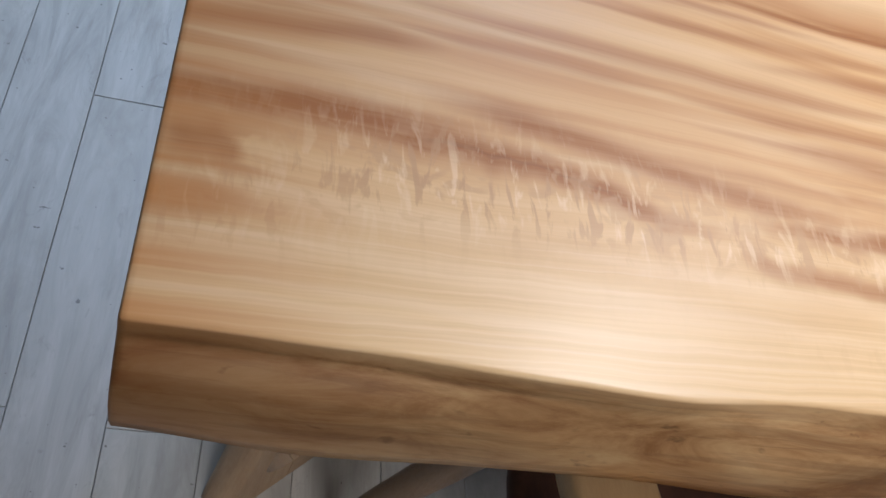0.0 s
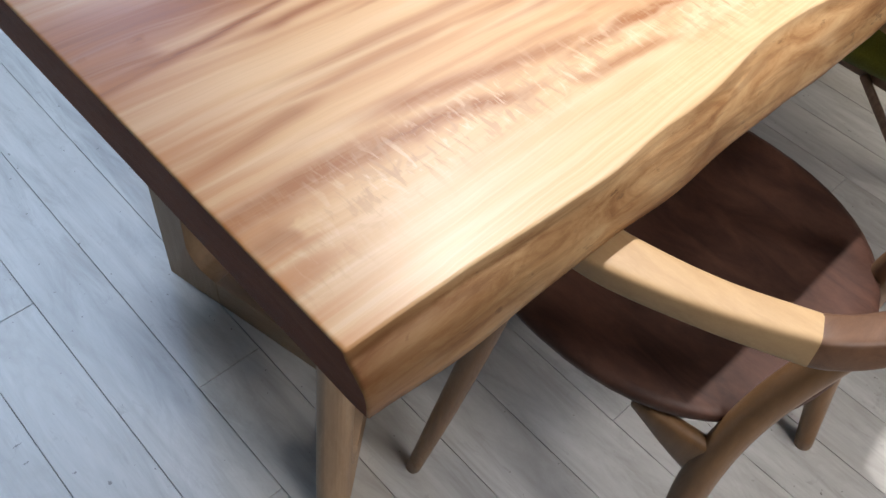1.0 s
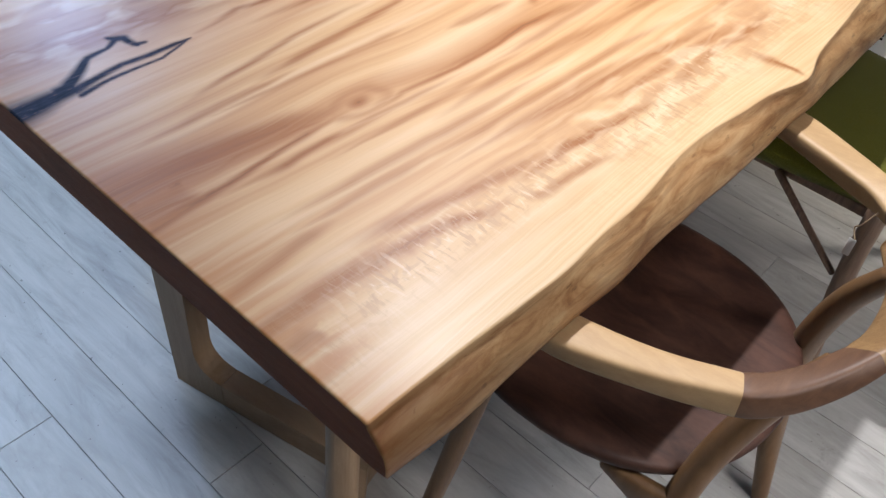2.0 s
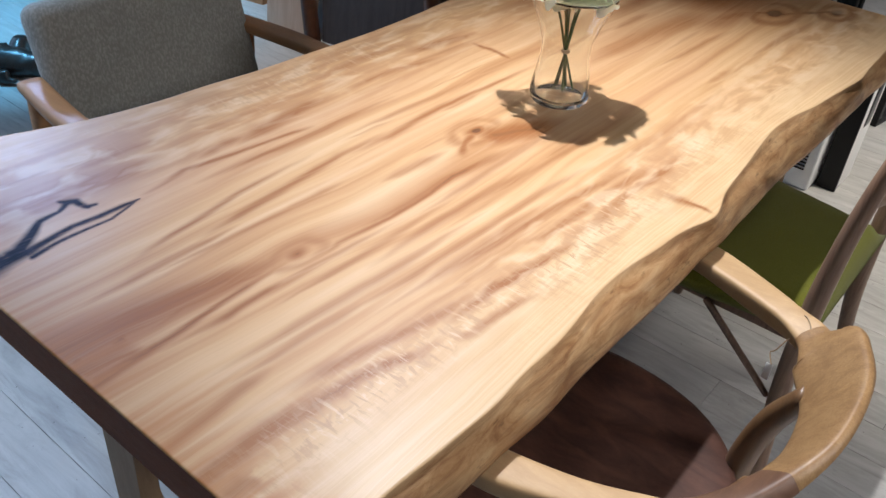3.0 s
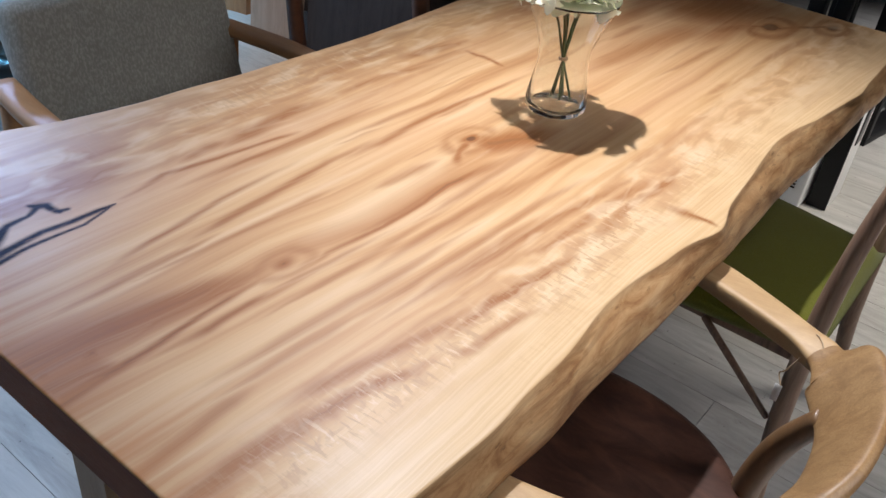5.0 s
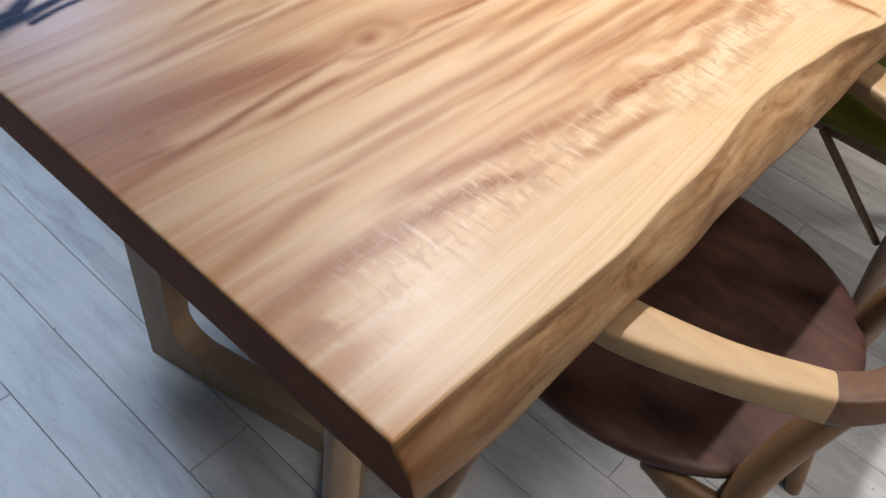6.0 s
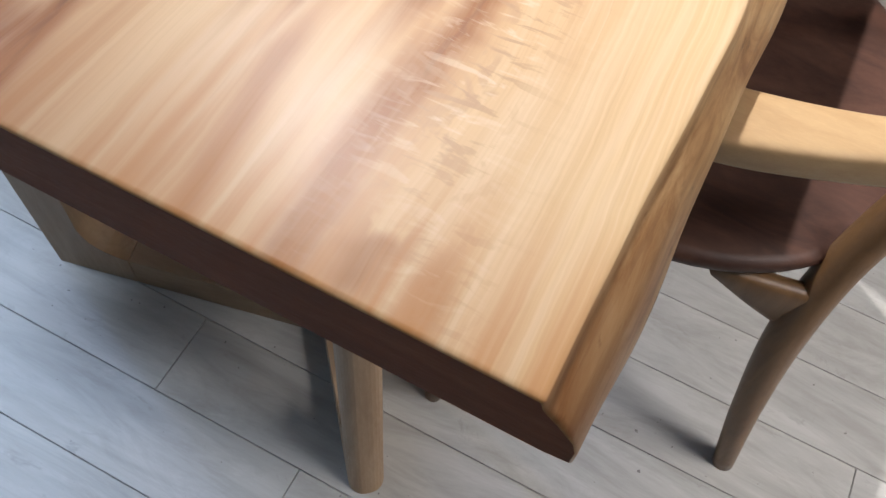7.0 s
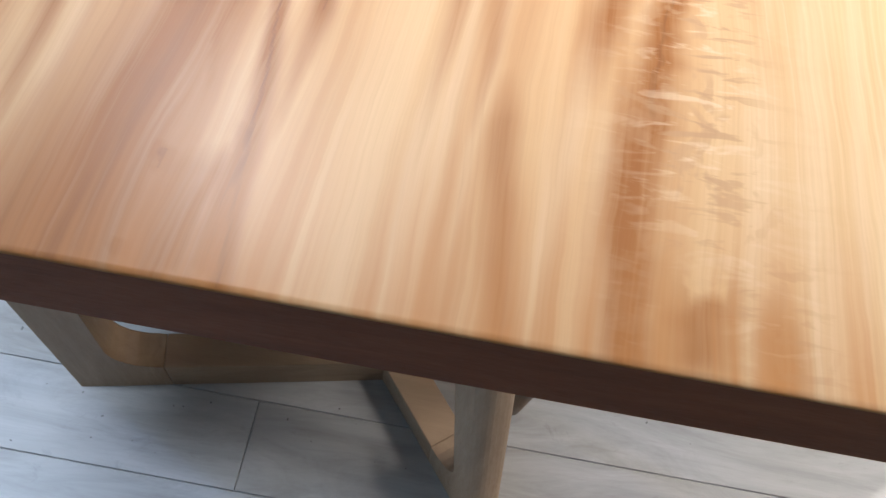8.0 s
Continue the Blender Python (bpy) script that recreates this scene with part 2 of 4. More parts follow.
CREAM = plain("cream_panel", (0.30, 0.235, 0.15), 0.55, 0.4, 0.0, 0.05)
WHITE = plain("white_plastic", (0.72, 0.72, 0.72), 0.4, 0.5, 0.0, 0.03)
WALL = plain("wall_paint", (0.62, 0.58, 0.53), 0.85, 0.3, 0.0, 0.06, 2.0)
CEIL = plain("ceiling_paint", (0.70, 0.68, 0.65), 0.9, 0.3, 0.0, 0.05, 2.0)
# dark backdrop tone for the walls beyond the slabs
DARKWALL = plain("dark_wall", (0.05, 0.045, 0.04), 0.8, 0.3, 0.0, 0.2, 2.0)
GAP = plain("joint_shadow_grey", (0.10, 0.095, 0.09), 0.9, 0.2)
GLASS = glass("clear_glass")
# opaque pale colour in place of the light a glass lip catches
RIM_GLINT = plain("pale_rim_glint", (0.62, 0.62, 0.50), 0.12, 0.6, 0.0, 0.03)
STEM = plain("stem_green", (0.045, 0.075, 0.018), 0.5)
TWINE = plain("jute_twine", (0.40, 0.29, 0.18), 0.9)
PAPER = plain("paper_tag", (0.75, 0.74, 0.72), 0.8, 0.3, 0.0, 0.03)


def petal_material():
    m, nt, p = material("white_petal", 0.6, 0.3)
    info = nt.nodes.new("ShaderNodeNewGeometry").outputs["Random Per Island"]
    nt.links.new(ramp(nt, info, [(0.0, (0.86, 0.94, 0.52)), (0.22, (0.95, 0.97, 0.80)), (1.0, (0.97, 0.97, 0.93))]), p.inputs["Base Color"])
    thin = node(nt, "ShaderNodeBsdfTranslucent", Color=(0.95, 0.96, 0.86, 1))
    both = node(nt, "ShaderNodeMixShader", Fac=0.5)
    nt.links.new(p.outputs[0], both.inputs[1])
    nt.links.new(thin.outputs[0], both.inputs[2])
    nt.links.new(both.outputs[0], nt.nodes["Material Output"].inputs[0])
    return m


PETAL = petal_material()


def plank_material():
    m, nt, p = material("whitewashed_plank", 0.48, 0.45)
    tc = nt.nodes.new("ShaderNodeTexCoord").outputs["Object"]
    info = nt.nodes.new("ShaderNodeObjectInfo").outputs["Random"]
    add = nt.nodes.new("ShaderNodeVectorMath")
    add.operation = "ADD"
    nt.links.new(tc, add.inputs[0])
    nt.links.new(math_node(nt, "MULTIPLY", info, 23.0), add.inputs[1])
    tc = add.outputs[0]
    flow = noise_node(nt, scaled(nt, tc, (9, 1.3, 1)), 2.2, 6, 0.65, 1.2)
    fine = noise_node(nt, scaled(nt, tc, (60, 2.5, 1)), 3.0, 4, 0.7)
    scuff = noise_node(nt, scaled(nt, tc, (10, 5, 1)), 3.0, 4, 0.75, 0.8)
    col = ramp(nt, flow, [(0.28, (0.27, 0.262, 0.245)), (0.48, (0.39, 0.38, 0.36)), (0.70, (0.49, 0.48, 0.46))])
    col = mix(nt, ramp(nt, fine, [(0.52, grey(0)), (0.75, grey(0.35))]), col, (0.32, 0.30, 0.27))
    col = mix(nt, ramp(nt, scuff, [(0.62, grey(0)), (0.72, grey(0.6))]), col, (0.26, 0.245, 0.23))
    col = mix(nt, math_node(nt, "MULTIPLY", info, 0.28), col, (0.44, 0.41, 0.37))
    speck = noise_node(nt, tc, 85.0, 2, 0.5)
    col = mix(nt, ramp(nt, speck, [(0.735, grey(0)), (0.765, grey(0.8))]), col, (0.10, 0.09, 0.085))
    smear = noise_node(nt, scaled(nt, tc, (16, 4, 1)), 1.0, 6, 0.72, 1.2)
    col = mix(nt, ramp(nt, smear, [(0.50, grey(0)), (0.70, grey(0.55))]), col, (0.27, 0.25, 0.225))
    nt.links.new(col, p.inputs["Base Color"])
    nt.links.new(ramp(nt, flow, [(0.3, grey(0.40)), (0.7, grey(0.56))]), p.inputs["Roughness"])
    bump(nt, p, fine, 0.10, 0.0015)
    return m


PLANK = plank_material()
BARK = wood("burl_slab", (0.10, 0.06, 0.045), (0.028, 0.018, 0.014), (3, 3, 2), 0.6, 1.6, 0.3)
SLAB_RED = wood("leaning_slab_red", (0.42, 0.20, 0.085), (0.23, 0.098, 0.04), (8, 8, 0.8), 0.5)
DUSK = wood("grey_brown_slab", (0.060, 0.048, 0.048), (0.028, 0.022, 0.023), (8, 8, 0.8), 0.55, 1.0, 0.2)
STONE = wood("spotted_grey_slab", (0.16, 0.125, 0.10), (0.055, 0.042, 0.036), (2.5, 2.5, 2.0), 0.6, 1.8, 0.3)
ROOT = wood("polished_dark_root", (0.055, 0.034, 0.026), (0.016, 0.011, 0.010), (5, 5, 5), 0.30, 1.4, 0.3)
SLAB_PINK = wood("leaning_slab_pale", (0.50, 0.355, 0.26), (0.34, 0.225, 0.155), (8, 8, 0.8), 0.55)

# ---- mesh tools ----
ORIGIN = {}


def thing(name, at, label, category, group="", kind=""):
    ob = new(name)
    ob.location = at
    ob.empty_display_size = 0.05
    ORIGIN[ob] = Vector(at)
    return tagged(ob, label, category, group, kind)


def part(name, bm, mat, parent, label="", smooth=True):
    """Links a bmesh in world places as one mesh under a thing or a part."""
    base = ORIGIN[parent]
    bmesh.ops.recalc_face_normals(bm, faces=bm.faces)
    bmesh.ops.translate(bm, verts=bm.verts, vec=-base)
    me = bpy.data.meshes.new(name)
    bm.to_mesh(me)
    bm.free()
    for f in me.polygons:
        f.use_smooth = smooth
    me.materials.append(mat)
    ob = new(name, me)
    ob.parent = parent
    ORIGIN[ob] = base
    if label:
        ob["label"] = label
    return ob


def alone(name, bm, mat, at, label, category, group="", kind="", smooth=True):
    """One mesh that is a whole thing."""
    bmesh.ops.recalc_face_normals(bm, faces=bm.faces)
    bmesh.ops.translate(bm, verts=bm.verts, vec=-Vector(at))
    me = bpy.data.meshes.new(name)
    bm.to_mesh(me)
    bm.free()
    for f in me.polygons:
        f.use_smooth = smooth
    me.materials.append(mat)
    ob = new(name, me)
    ob.location = at
    ORIGIN[ob] = Vector(at)
    return tagged(ob, label, category, group, kind)


def box(x0, x1, y0, y1, z0, z1, bevel=0.004, segments=2, turn=None):
    bm = bmesh.new()
    bmesh.ops.create_cube(bm, size=1)
    size, mid = Vector((x1 - x0, y1 - y0, z1 - z0)), Vector(((x0 + x1) / 2, (y0 + y1) / 2, (z0 + z1) / 2))
    for v in bm.verts:
        v.co = Vector(v.co[i] * size[i] for i in range(3))
    if bevel:
        bmesh.ops.bevel(bm, geom=bm.edges[:], offset=bevel, segments=segments, profile=0.5, affect="EDGES", clamp_overlap=True)
    if turn:
        bmesh.ops.transform(bm, matrix=turn, verts=bm.verts)
    bmesh.ops.translate(bm, verts=bm.verts, vec=mid)
    return bm


def spline(points, steps):
    """Catmull-Rom through rows of numbers."""
    p = np.array(points, float)
    p = np.vstack([2 * p[0] - p[1], p, 2 * p[-1] - p[-2]])
    out = []
    for i in range(1, len(p) - 2):
        for s in range(steps):
            t = s / steps
            out.append(0.5 * (2 * p[i] + (p[i + 1] - p[i - 1]) * t + (2 * p[i - 1] - 5 * p[i] + 4 * p[i + 1] - p[i + 2]) * t * t + (3 * p[i] - p[i - 1] - 3 * p[i + 1] + p[i + 2]) * t ** 3))
    out.append(p[-2])
    return np.array(out)


def sweep(rows, steps=8, around=14, power=2.4, round_ends=True):
    """A bar along rows of (x, y, z, half width, half thickness, tilt in degrees); power sets how square its section is."""
    path = spline(rows, steps)
    n = len(path)
    span = Vector(path[-1, :3] - path[0, :3])
    upright = abs(span.z) > 0.75 * span.length
    bm = bmesh.new()
    rings = []
    for i in range(n):
        here = Vector(path[i, :3])
        ahead = Vector(path[min(i + 1, n - 1), :3] - path[max(i - 1, 0), :3]).normalized()
        side = ahead.cross(Vector((0, 0, 1)))
        if upright or side.length < 0.1:
            side = Vector((1, 0, 0)) - ahead * ahead.x
        side.normalize()
        up = side.cross(ahead)
        tilt = radians(path[i, 5])
        a, b = side * math.cos(tilt) + up * math.sin(tilt), up * math.cos(tilt) - side * math.sin(tilt)
        hw, ht = path[i, 3], path[i, 4]
        ring = []
        for k in range(around):
            w = 2 * math.pi * k / around
            c, s = math.cos(w), math.sin(w)
            ring.append(bm.verts.new(here + a * (hw * math.copysign(abs(c) ** (2 / power), c)) + b * (ht * math.copysign(abs(s) ** (2 / power), s))))
        rings.append(ring)
    for r0, r1 in zip(rings, rings[1:]):
        for k in range(around):
            bm.faces.new((r0[k], r0[(k + 1) % around], r1[(k + 1) % around], r1[k]))
    for ring, sign in ((rings[0], 1), (rings[-1], -1)):
        if round_ends:
            mid = sum((v.co for v in ring), Vector()) / around
            inner = [bm.verts.new(mid + (v.co - mid) * 0.72) for v in ring]
            out = (rings[0][0].co - rings[1][0].co if sign == 1 else rings[-1][0].co - rings[-2][0].co).normalized() * min(path[0, 4], 0.006) * 0.6
            for v in inner:
                v.co += out
            for k in range(around):
                bm.faces.new((ring[k], inner[k], inner[(k + 1) % around], ring[(k + 1) % around]))
            bm.faces.new(inner)
        else:
            for e in bm.faces.new(ring).edges:
                e.smooth = False
    return bm


def rod(a, b, r0, r1, around=12, mid=None):
    rows = [(*a, r0, r0, 0)] + ([(*mid, (r0 + r1) / 2, (r0 + r1) / 2, 0)] if mid else []) + [(*b, r1, r1, 0)]
    return sweep(rows, 5, around, 2.0)


def lathe(profile, at, around=40):
    bm = bmesh.new()
    rings = [[bm.verts.new((at[0] + r * math.cos(2 * math.pi * k / around), at[1] + r * math.sin(2 * math.pi * k / around), at[2] + z)) for k in range(around)] for r, z in profile]
    for r0, r1 in zip(rings, rings[1:]):
        for k in range(around):
            bm.faces.new((r0[k], r0[(k + 1) % around], r1[(k + 1) % around], r1[k]))
    for cap in (bm.faces.new(rings[0]), bm.faces.new(rings[-1])):
        for e in cap.edges:
            e.smooth = False
    return bm


def lattice(x, y, seed):
    """Smooth random values over a unit lattice."""
    x0, y0 = np.floor(x).astype(int), np.floor(y).astype(int)
    fx, fy = x - x0, y - y0
    fx, fy = fx * fx * (3 - 2 * fx), fy * fy * (3 - 2 * fy)

    def value(i, j):
        h = (i * 374761393 + j * 668265263 + seed * 69069) & 0xFFFFFFFF
        h = ((h ^ (h >> 13)) * 1274126177) & 0xFFFFFFFF
        return ((h ^ (h >> 16)) & 0xFFFF) / 65535.0

    top = value(x0, y0) * (1 - fx) + value(x0 + 1, y0) * fx
    low = value(x0, y0 + 1) * (1 - fx) + value(x0 + 1, y0 + 1) * fx
    return top * (1 - fy) + low * fy


# ---- room ----
X0, X1, Y0, Y1, TOP = -3.0, 5.2, -3.0, 4.4, 2.7
alone("wall_south", box(X0, X1, Y0 - 0.12, Y0, 0, TOP, 0), WALL, (0, Y0, 0), "plain painted wall", "wall", "", "structure", False)
alone("wall_east", box(X1, X1 + 0.12, Y0 - 0.12, Y1 + 0.12, 0, TOP, 0), DARKWALL, (X1, 0, 0), "dark shop wall", "wall", "", "structure", False)

W0, W1, S0, S1 = -1.55, 1.35, 0.30, 2.54
north = thing("wall_north", (0, Y1, 0), "dark wall with a wide shop window", "wall", "", "structure")
for piece in ((X0, W0, 0, TOP), (W1, X1, 0, TOP), (W0, W1, 0, S0), (W0, W1, S1, TOP)):
    part("wall_section", box(piece[0], piece[1], Y1, Y1 + 0.12, piece[2], piece[3], 0), DARKWALL, north, smooth=False)
window = thing("window_1", (W0, Y1, S0), "wide fixed shop window with a black frame", "window", "", "structure")
for bar in ((W0, W0 + 0.05, S0, S1), (W1 - 0.05, W1, S0, S1), (W0 + 0.05, W1 - 0.05, S0, S0 + 0.05), (W0 + 0.05, W1 - 0.05, S1 - 0.05, S1)):
    part("window_frame", box(bar[0], bar[1], Y1 + 0.03, Y1 + 0.09, bar[2], bar[3], 0.003), BLACK, window, smooth=False)
part("pane", box(W0 + 0.05, W1 - 0.05, Y1 + 0.055, Y1 + 0.063, S0 + 0.05, S1 - 0.05, 0), GLASS, window, smooth=False).visible_shadow = False
alone("wall_west", box(X0 - 0.12, X0, Y0 - 0.12, Y1 + 0.12, 0, TOP, 0), WALL, (X0, 0, 0), "plain painted wall", "wall", "", "structure", False)
alone("ceiling", box(X0 - 0.12, X1 + 0.12, Y0 - 0.12, Y1 + 0.12, TOP, TOP + 0.1, 0), CEIL, (0, 0, TOP), "plain pale ceiling", "ceiling", "", "structure", False)


# unseen housing added at each lamp, the fill lamps among them
def spot_housing(at, target):
    ob = thing("assumed_spotlight", (at[0], at[1], TOP), "small black spotlight housing, unseen, added at a lamp", "spotlight", "ceiling spotlights")
    part("mount", lathe([(0.035, -0.012), (0.035, 0)], (at[0], at[1], TOP), 20), BLACK, ob)
    d = (Vector(target) - Vector(at)).normalized()
    top = Vector(at) - d * 0.10
    part("stem", rod((at[0], at[1], TOP - 0.012), tuple(top), 0.006, 0.006), BLACK, ob)
    part("shade", rod(tuple(top - d * 0.02), tuple(Vector(at) - d * 0.035), 0.02, 0.038, 16), BLACK, ob)


for row in SPOTS:
    spot_housing(row[0], row[1])

# ---- slab table ----
LENGTH, HIGH, THICK = 2.03, 0.72, 0.062


def bumps(x, rows):
    return sum(a * np.exp(-((x - c) / w) ** 2) for c, w, a in rows)


def front_edge(x):
    return bumps(x, ((0.24, 0.14, -0.010), (0.43, 0.09, -0.004), (0.57, 0.10, 0.014), (0.845, 0.055, -0.022), (1.20, 0.17, 0.027), (1.58, 0.14, -0.012), (2.08, 0.14, 0.047))) + 0.004 * (lattice(x * 14, x * 0, 5) - 0.5)


def front_foot(x):
    return -0.031 + bumps(x, ((0.10, 0.09, -0.003), (0.32, 0.24, -0.006), (0.86, 0.08, -0.006), (1.25, 0.2, 0.006), (2.06, 0.16, 0.032))) + 0.007 * (lattice(x * 11, x * 0, 8) - 0.5)


def back_edge(x):
    return 0.838 + bumps(x, ((0.0, 0.31, 0.112), (0.95, 0.2, -0.010), (2.12, 0.5, 0.084))) + 0.008 * (lattice(x * 9, x * 0, 9) - 0.5)


class Figure:
    """Bands, knots and crack of the slab, gathered over its points."""

    def __init__(self, x, y):
        self.x, self.y = x, y
        self.wx = x + 0.010 * (lattice(x * 30, y * 50, 21) - 0.5)
        self.wy = y + 0.007 * (lattice(x * 5, y * 9, 22) - 0.5) + 0.0025 * (lattice(x * 30, y * 45, 23) - 0.5) + 0.005 * (lattice(x * 110, y * 9, 24) - 0.5) * np.exp(-((y - 0.115) / 0.04) ** 2)
        self.band, self.crack, self.pale = np.zeros_like(x), np.zeros_like(x), np.zeros_like(x)

    def distance(self, points):
        """Least distance, in widths, from a line of (x, y, width), and how far along the line that is."""
        best, along = np.full_like(self.x, 9.0), np.zeros_like(self.x)
        total = len(points) - 1
        for k, ((ax, ay, aw), (bx, by, bw)) in enumerate(zip(points, points[1:])):
            dx, dy = bx - ax, by - ay
            t = np.clip(((self.wx - ax) * dx + (self.wy - ay) * dy) / (dx * dx + dy * dy), 0, 1)
            d = np.hypot(self.wx - ax - t * dx, (self.wy - ay - t * dy)) / (aw + (bw - aw) * t)
            near = d < best
            best = np.where(near, d, best)
            along = np.where(near, (k + t) / total, along)
        return best, along

    def stroke(self, strength, points):
        """A soft line that fades out at both ends, but not where it meets the sawn end."""
        d, u = self.distance(points)
        fade = np.clip((1 - u) / 0.28, 0, 1)
        if points[0][0] > 0.03:
            fade = fade * np.clip(u / 0.28, 0, 1)
        return strength ** 0.8 * np.exp(-d * d) * fade

    def line(self, strength, *points):
        self.band = np.maximum(self.band, self.stroke(strength, points))

    def light(self, strength, *points):
        self.pale = np.maximum(self.pale, self.stroke(strength, points))

    def split(self, *points):
        d = self.distance(points)[0]
        self.crack = np.maximum(self.crack, np.clip(1.5 - d, 0, 1))

    def knot(self, kx, ky, r, strength):
        d = np.hypot((self.wx - kx) / 1.8, self.wy - ky) / r
        self.band = np.maximum(self.band, strength * np.exp(-d * d))
        self.band = np.maximum(self.band, 0.35 * strength * np.exp(-((d - 2.6) / 0.7) ** 2))


def draw_figure(f):
    f.line(0.82, (0.000, 0.402, 0.04), (0.048, 0.393, 0.036), (0.143, 0.384, 0.028), (0.237, 0.370, 0.02), (0.325, 0.349, 0.008))
    f.line(0.9, (0.002, 0.322, 0.0063), (0.057, 0.329, 0.0063), (0.112, 0.331, 0.0056), (0.194, 0.340, 0.0056), (0.262, 0.345, 0.0049), (0.322, 0.346, 0.0056))
    f.line(0.86, (0.133, 0.316, 0.0056), (0.182, 0.314, 0.0056), (0.239, 0.318, 0.0049), (0.286, 0.317, 0.0042))
    f.line(0.8, (0.083, 0.356, 0.0042), (0.154, 0.365, 0.0049), (0.225, 0.357, 0.0042), (0.294, 0.348, 0.0042))
    f.line(0.86, (0.050, 0.369, 0.0070), (0.078, 0.366, 0.006))
    f.line(0.9, (0.288, 0.319, 0.0042), (0.383, 0.332, 0.0049), (0.480, 0.325, 0.0042), (0.575, 0.330, 0.0042), (0.639, 0.337, 0.0070), (0.719, 0.330, 0.0056), (0.835, 0.320, 0.0042))
    f.line(0.5, (0.385, 0.334, 0.008), (0.500, 0.332, 0.007), (0.626, 0.338, 0.012), (0.729, 0.326, 0.012), (0.830, 0.316, 0.006))
    f.line(0.85, (0.255, 0.612, 0.0042), (0.352, 0.630, 0.0049), (0.440, 0.618, 0.0042), (0.552, 0.609, 0.0042), (0.597, 0.602, 0.0035))
    f.line(0.7, (0.448, 0.635, 0.006), (0.527, 0.651, 0.016), (0.632, 0.667, 0.014), (0.708, 0.660, 0.006))
    f.line(0.48, (0.378, 0.644, 0.006), (0.447, 0.654, 0.012), (0.491, 0.651, 0.006))
    f.line(0.55, (0.330, 0.587, 0.004), (0.426, 0.587, 0.006), (0.530, 0.584, 0.006), (0.665, 0.588, 0.005), (0.798, 0.588, 0.003))
    f.line(0.6, (0.242, 0.471, 0.004), (0.324, 0.477, 0.007), (0.417, 0.486, 0.008), (0.554, 0.504, 0.008), (0.692, 0.506, 0.004))
    f.line(0.6, (0.547, 0.497, 0.005), (0.663, 0.493, 0.008), (0.809, 0.502, 0.008), (1.001, 0.490, 0.005), (1.121, 0.491, 0.003))
    f.line(0.5, (0.150, 0.491, 0.004), (0.261, 0.509, 0.006), (0.373, 0.524, 0.006), (0.534, 0.535, 0.004))
    f.line(0.45, (0.047, 0.451, 0.004), (0.163, 0.461, 0.007), (0.253, 0.460, 0.006), (0.321, 0.460, 0.003))
    f.line(0.68, (0.135, 0.170, 0.006), (0.197, 0.163, 0.01), (0.286, 0.147, 0.01), (0.377, 0.133, 0.009), (0.453, 0.128, 0.006))
    f.line(0.85, (0.060, 0.138, 0.011), (0.120, 0.135, 0.012), (0.183, 0.130, 0.011), (0.233, 0.125, 0.009), (0.289, 0.105, 0.008), (0.342, 0.105, 0.007))
    f.line(0.78, (0.333, 0.115, 0.008), (0.405, 0.118, 0.01), (0.464, 0.117, 0.01), (0.505, 0.110, 0.009), (0.589, 0.100, 0.007), (0.648, 0.090, 0.004))
    f.line(0.5, (0.334, 0.098, 0.01), (0.362, 0.085, 0.008), (0.436, 0.078, 0.007), (0.497, 0.066, 0.004))
    f.line(0.5, (0.273, 0.221, 0.004), (0.392, 0.214, 0.007), (0.547, 0.209, 0.007), (0.703, 0.207, 0.006), (0.847, 0.190, 0.005))
    f.line(0.55, (0.347, 0.193, 0.005), (0.481, 0.179, 0.008), (0.675, 0.167, 0.009), (0.820, 0.153, 0.006), (0.896, 0.143, 0.003))
    f.line(0.5, (0.359, 0.265, 0.004), (0.505, 0.270, 0.008), (0.665, 0.267, 0.008), (0.776, 0.257, 0.005))
    f.line(0.45, (0.520, 0.159, 0.005), (0.624, 0.133, 0.008), (0.754, 0.135, 0.009), (0.863, 0.125, 0.01), (0.965, 0.105, 0.006))
    f.line(0.62, (0.624, 0.104, 0.008), (0.699, 0.101, 0.01), (0.802, 0.112, 0.008), (0.915, 0.100, 0.01), (1.013, 0.113, 0.006))
    f.line(0.85, (0.838, 0.050, 0.0056), (0.846, 0.020, 0.0056), (0.843, -0.017, 0.0042))
    f.line(0.55, (0.836, 0.079, 0.01), (0.840, 0.041, 0.012), (0.847, -0.004, 0.006))
    f.line(0.82, (1.091, 0.651, 0.0042), (1.087, 0.595, 0.0056), (1.081, 0.526, 0.0042))
    f.line(0.68, (0.942, 0.702, 0.008), (1.033, 0.688, 0.014), (1.147, 0.671, 0.01))
    f.line(0.45, (0.713, 0.665, 0.006), (0.864, 0.662, 0.009), (0.992, 0.639, 0.006))
    f.line(0.45, (1.110, 0.429, 0.01), (1.440, 0.416, 0.03), (1.780, 0.363, 0.05))
    f.light(0.8, (0.359, 0.374, 0.01), (0.484, 0.374, 0.022), (0.640, 0.385, 0.022), (0.763, 0.400, 0.014))
    f.light(0.7, (0.293, 0.201, 0.01), (0.455, 0.187, 0.012), (0.644, 0.176, 0.01))
    f.light(0.6, (0.229, 0.503, 0.006), (0.396, 0.524, 0.01), (0.642, 0.539, 0.01), (0.820, 0.538, 0.006))
    f.light(0.8, (0.711, 0.069, 0.012), (0.805, 0.053, 0.02), (0.773, 0.008, 0.016))
    f.line(0.8, (0.004, 0.137, 0.012), (0.035, 0.139, 0.012), (0.088, 0.140, 0.013), (0.139, 0.139, 0.012), (0.187, 0.140, 0.01))
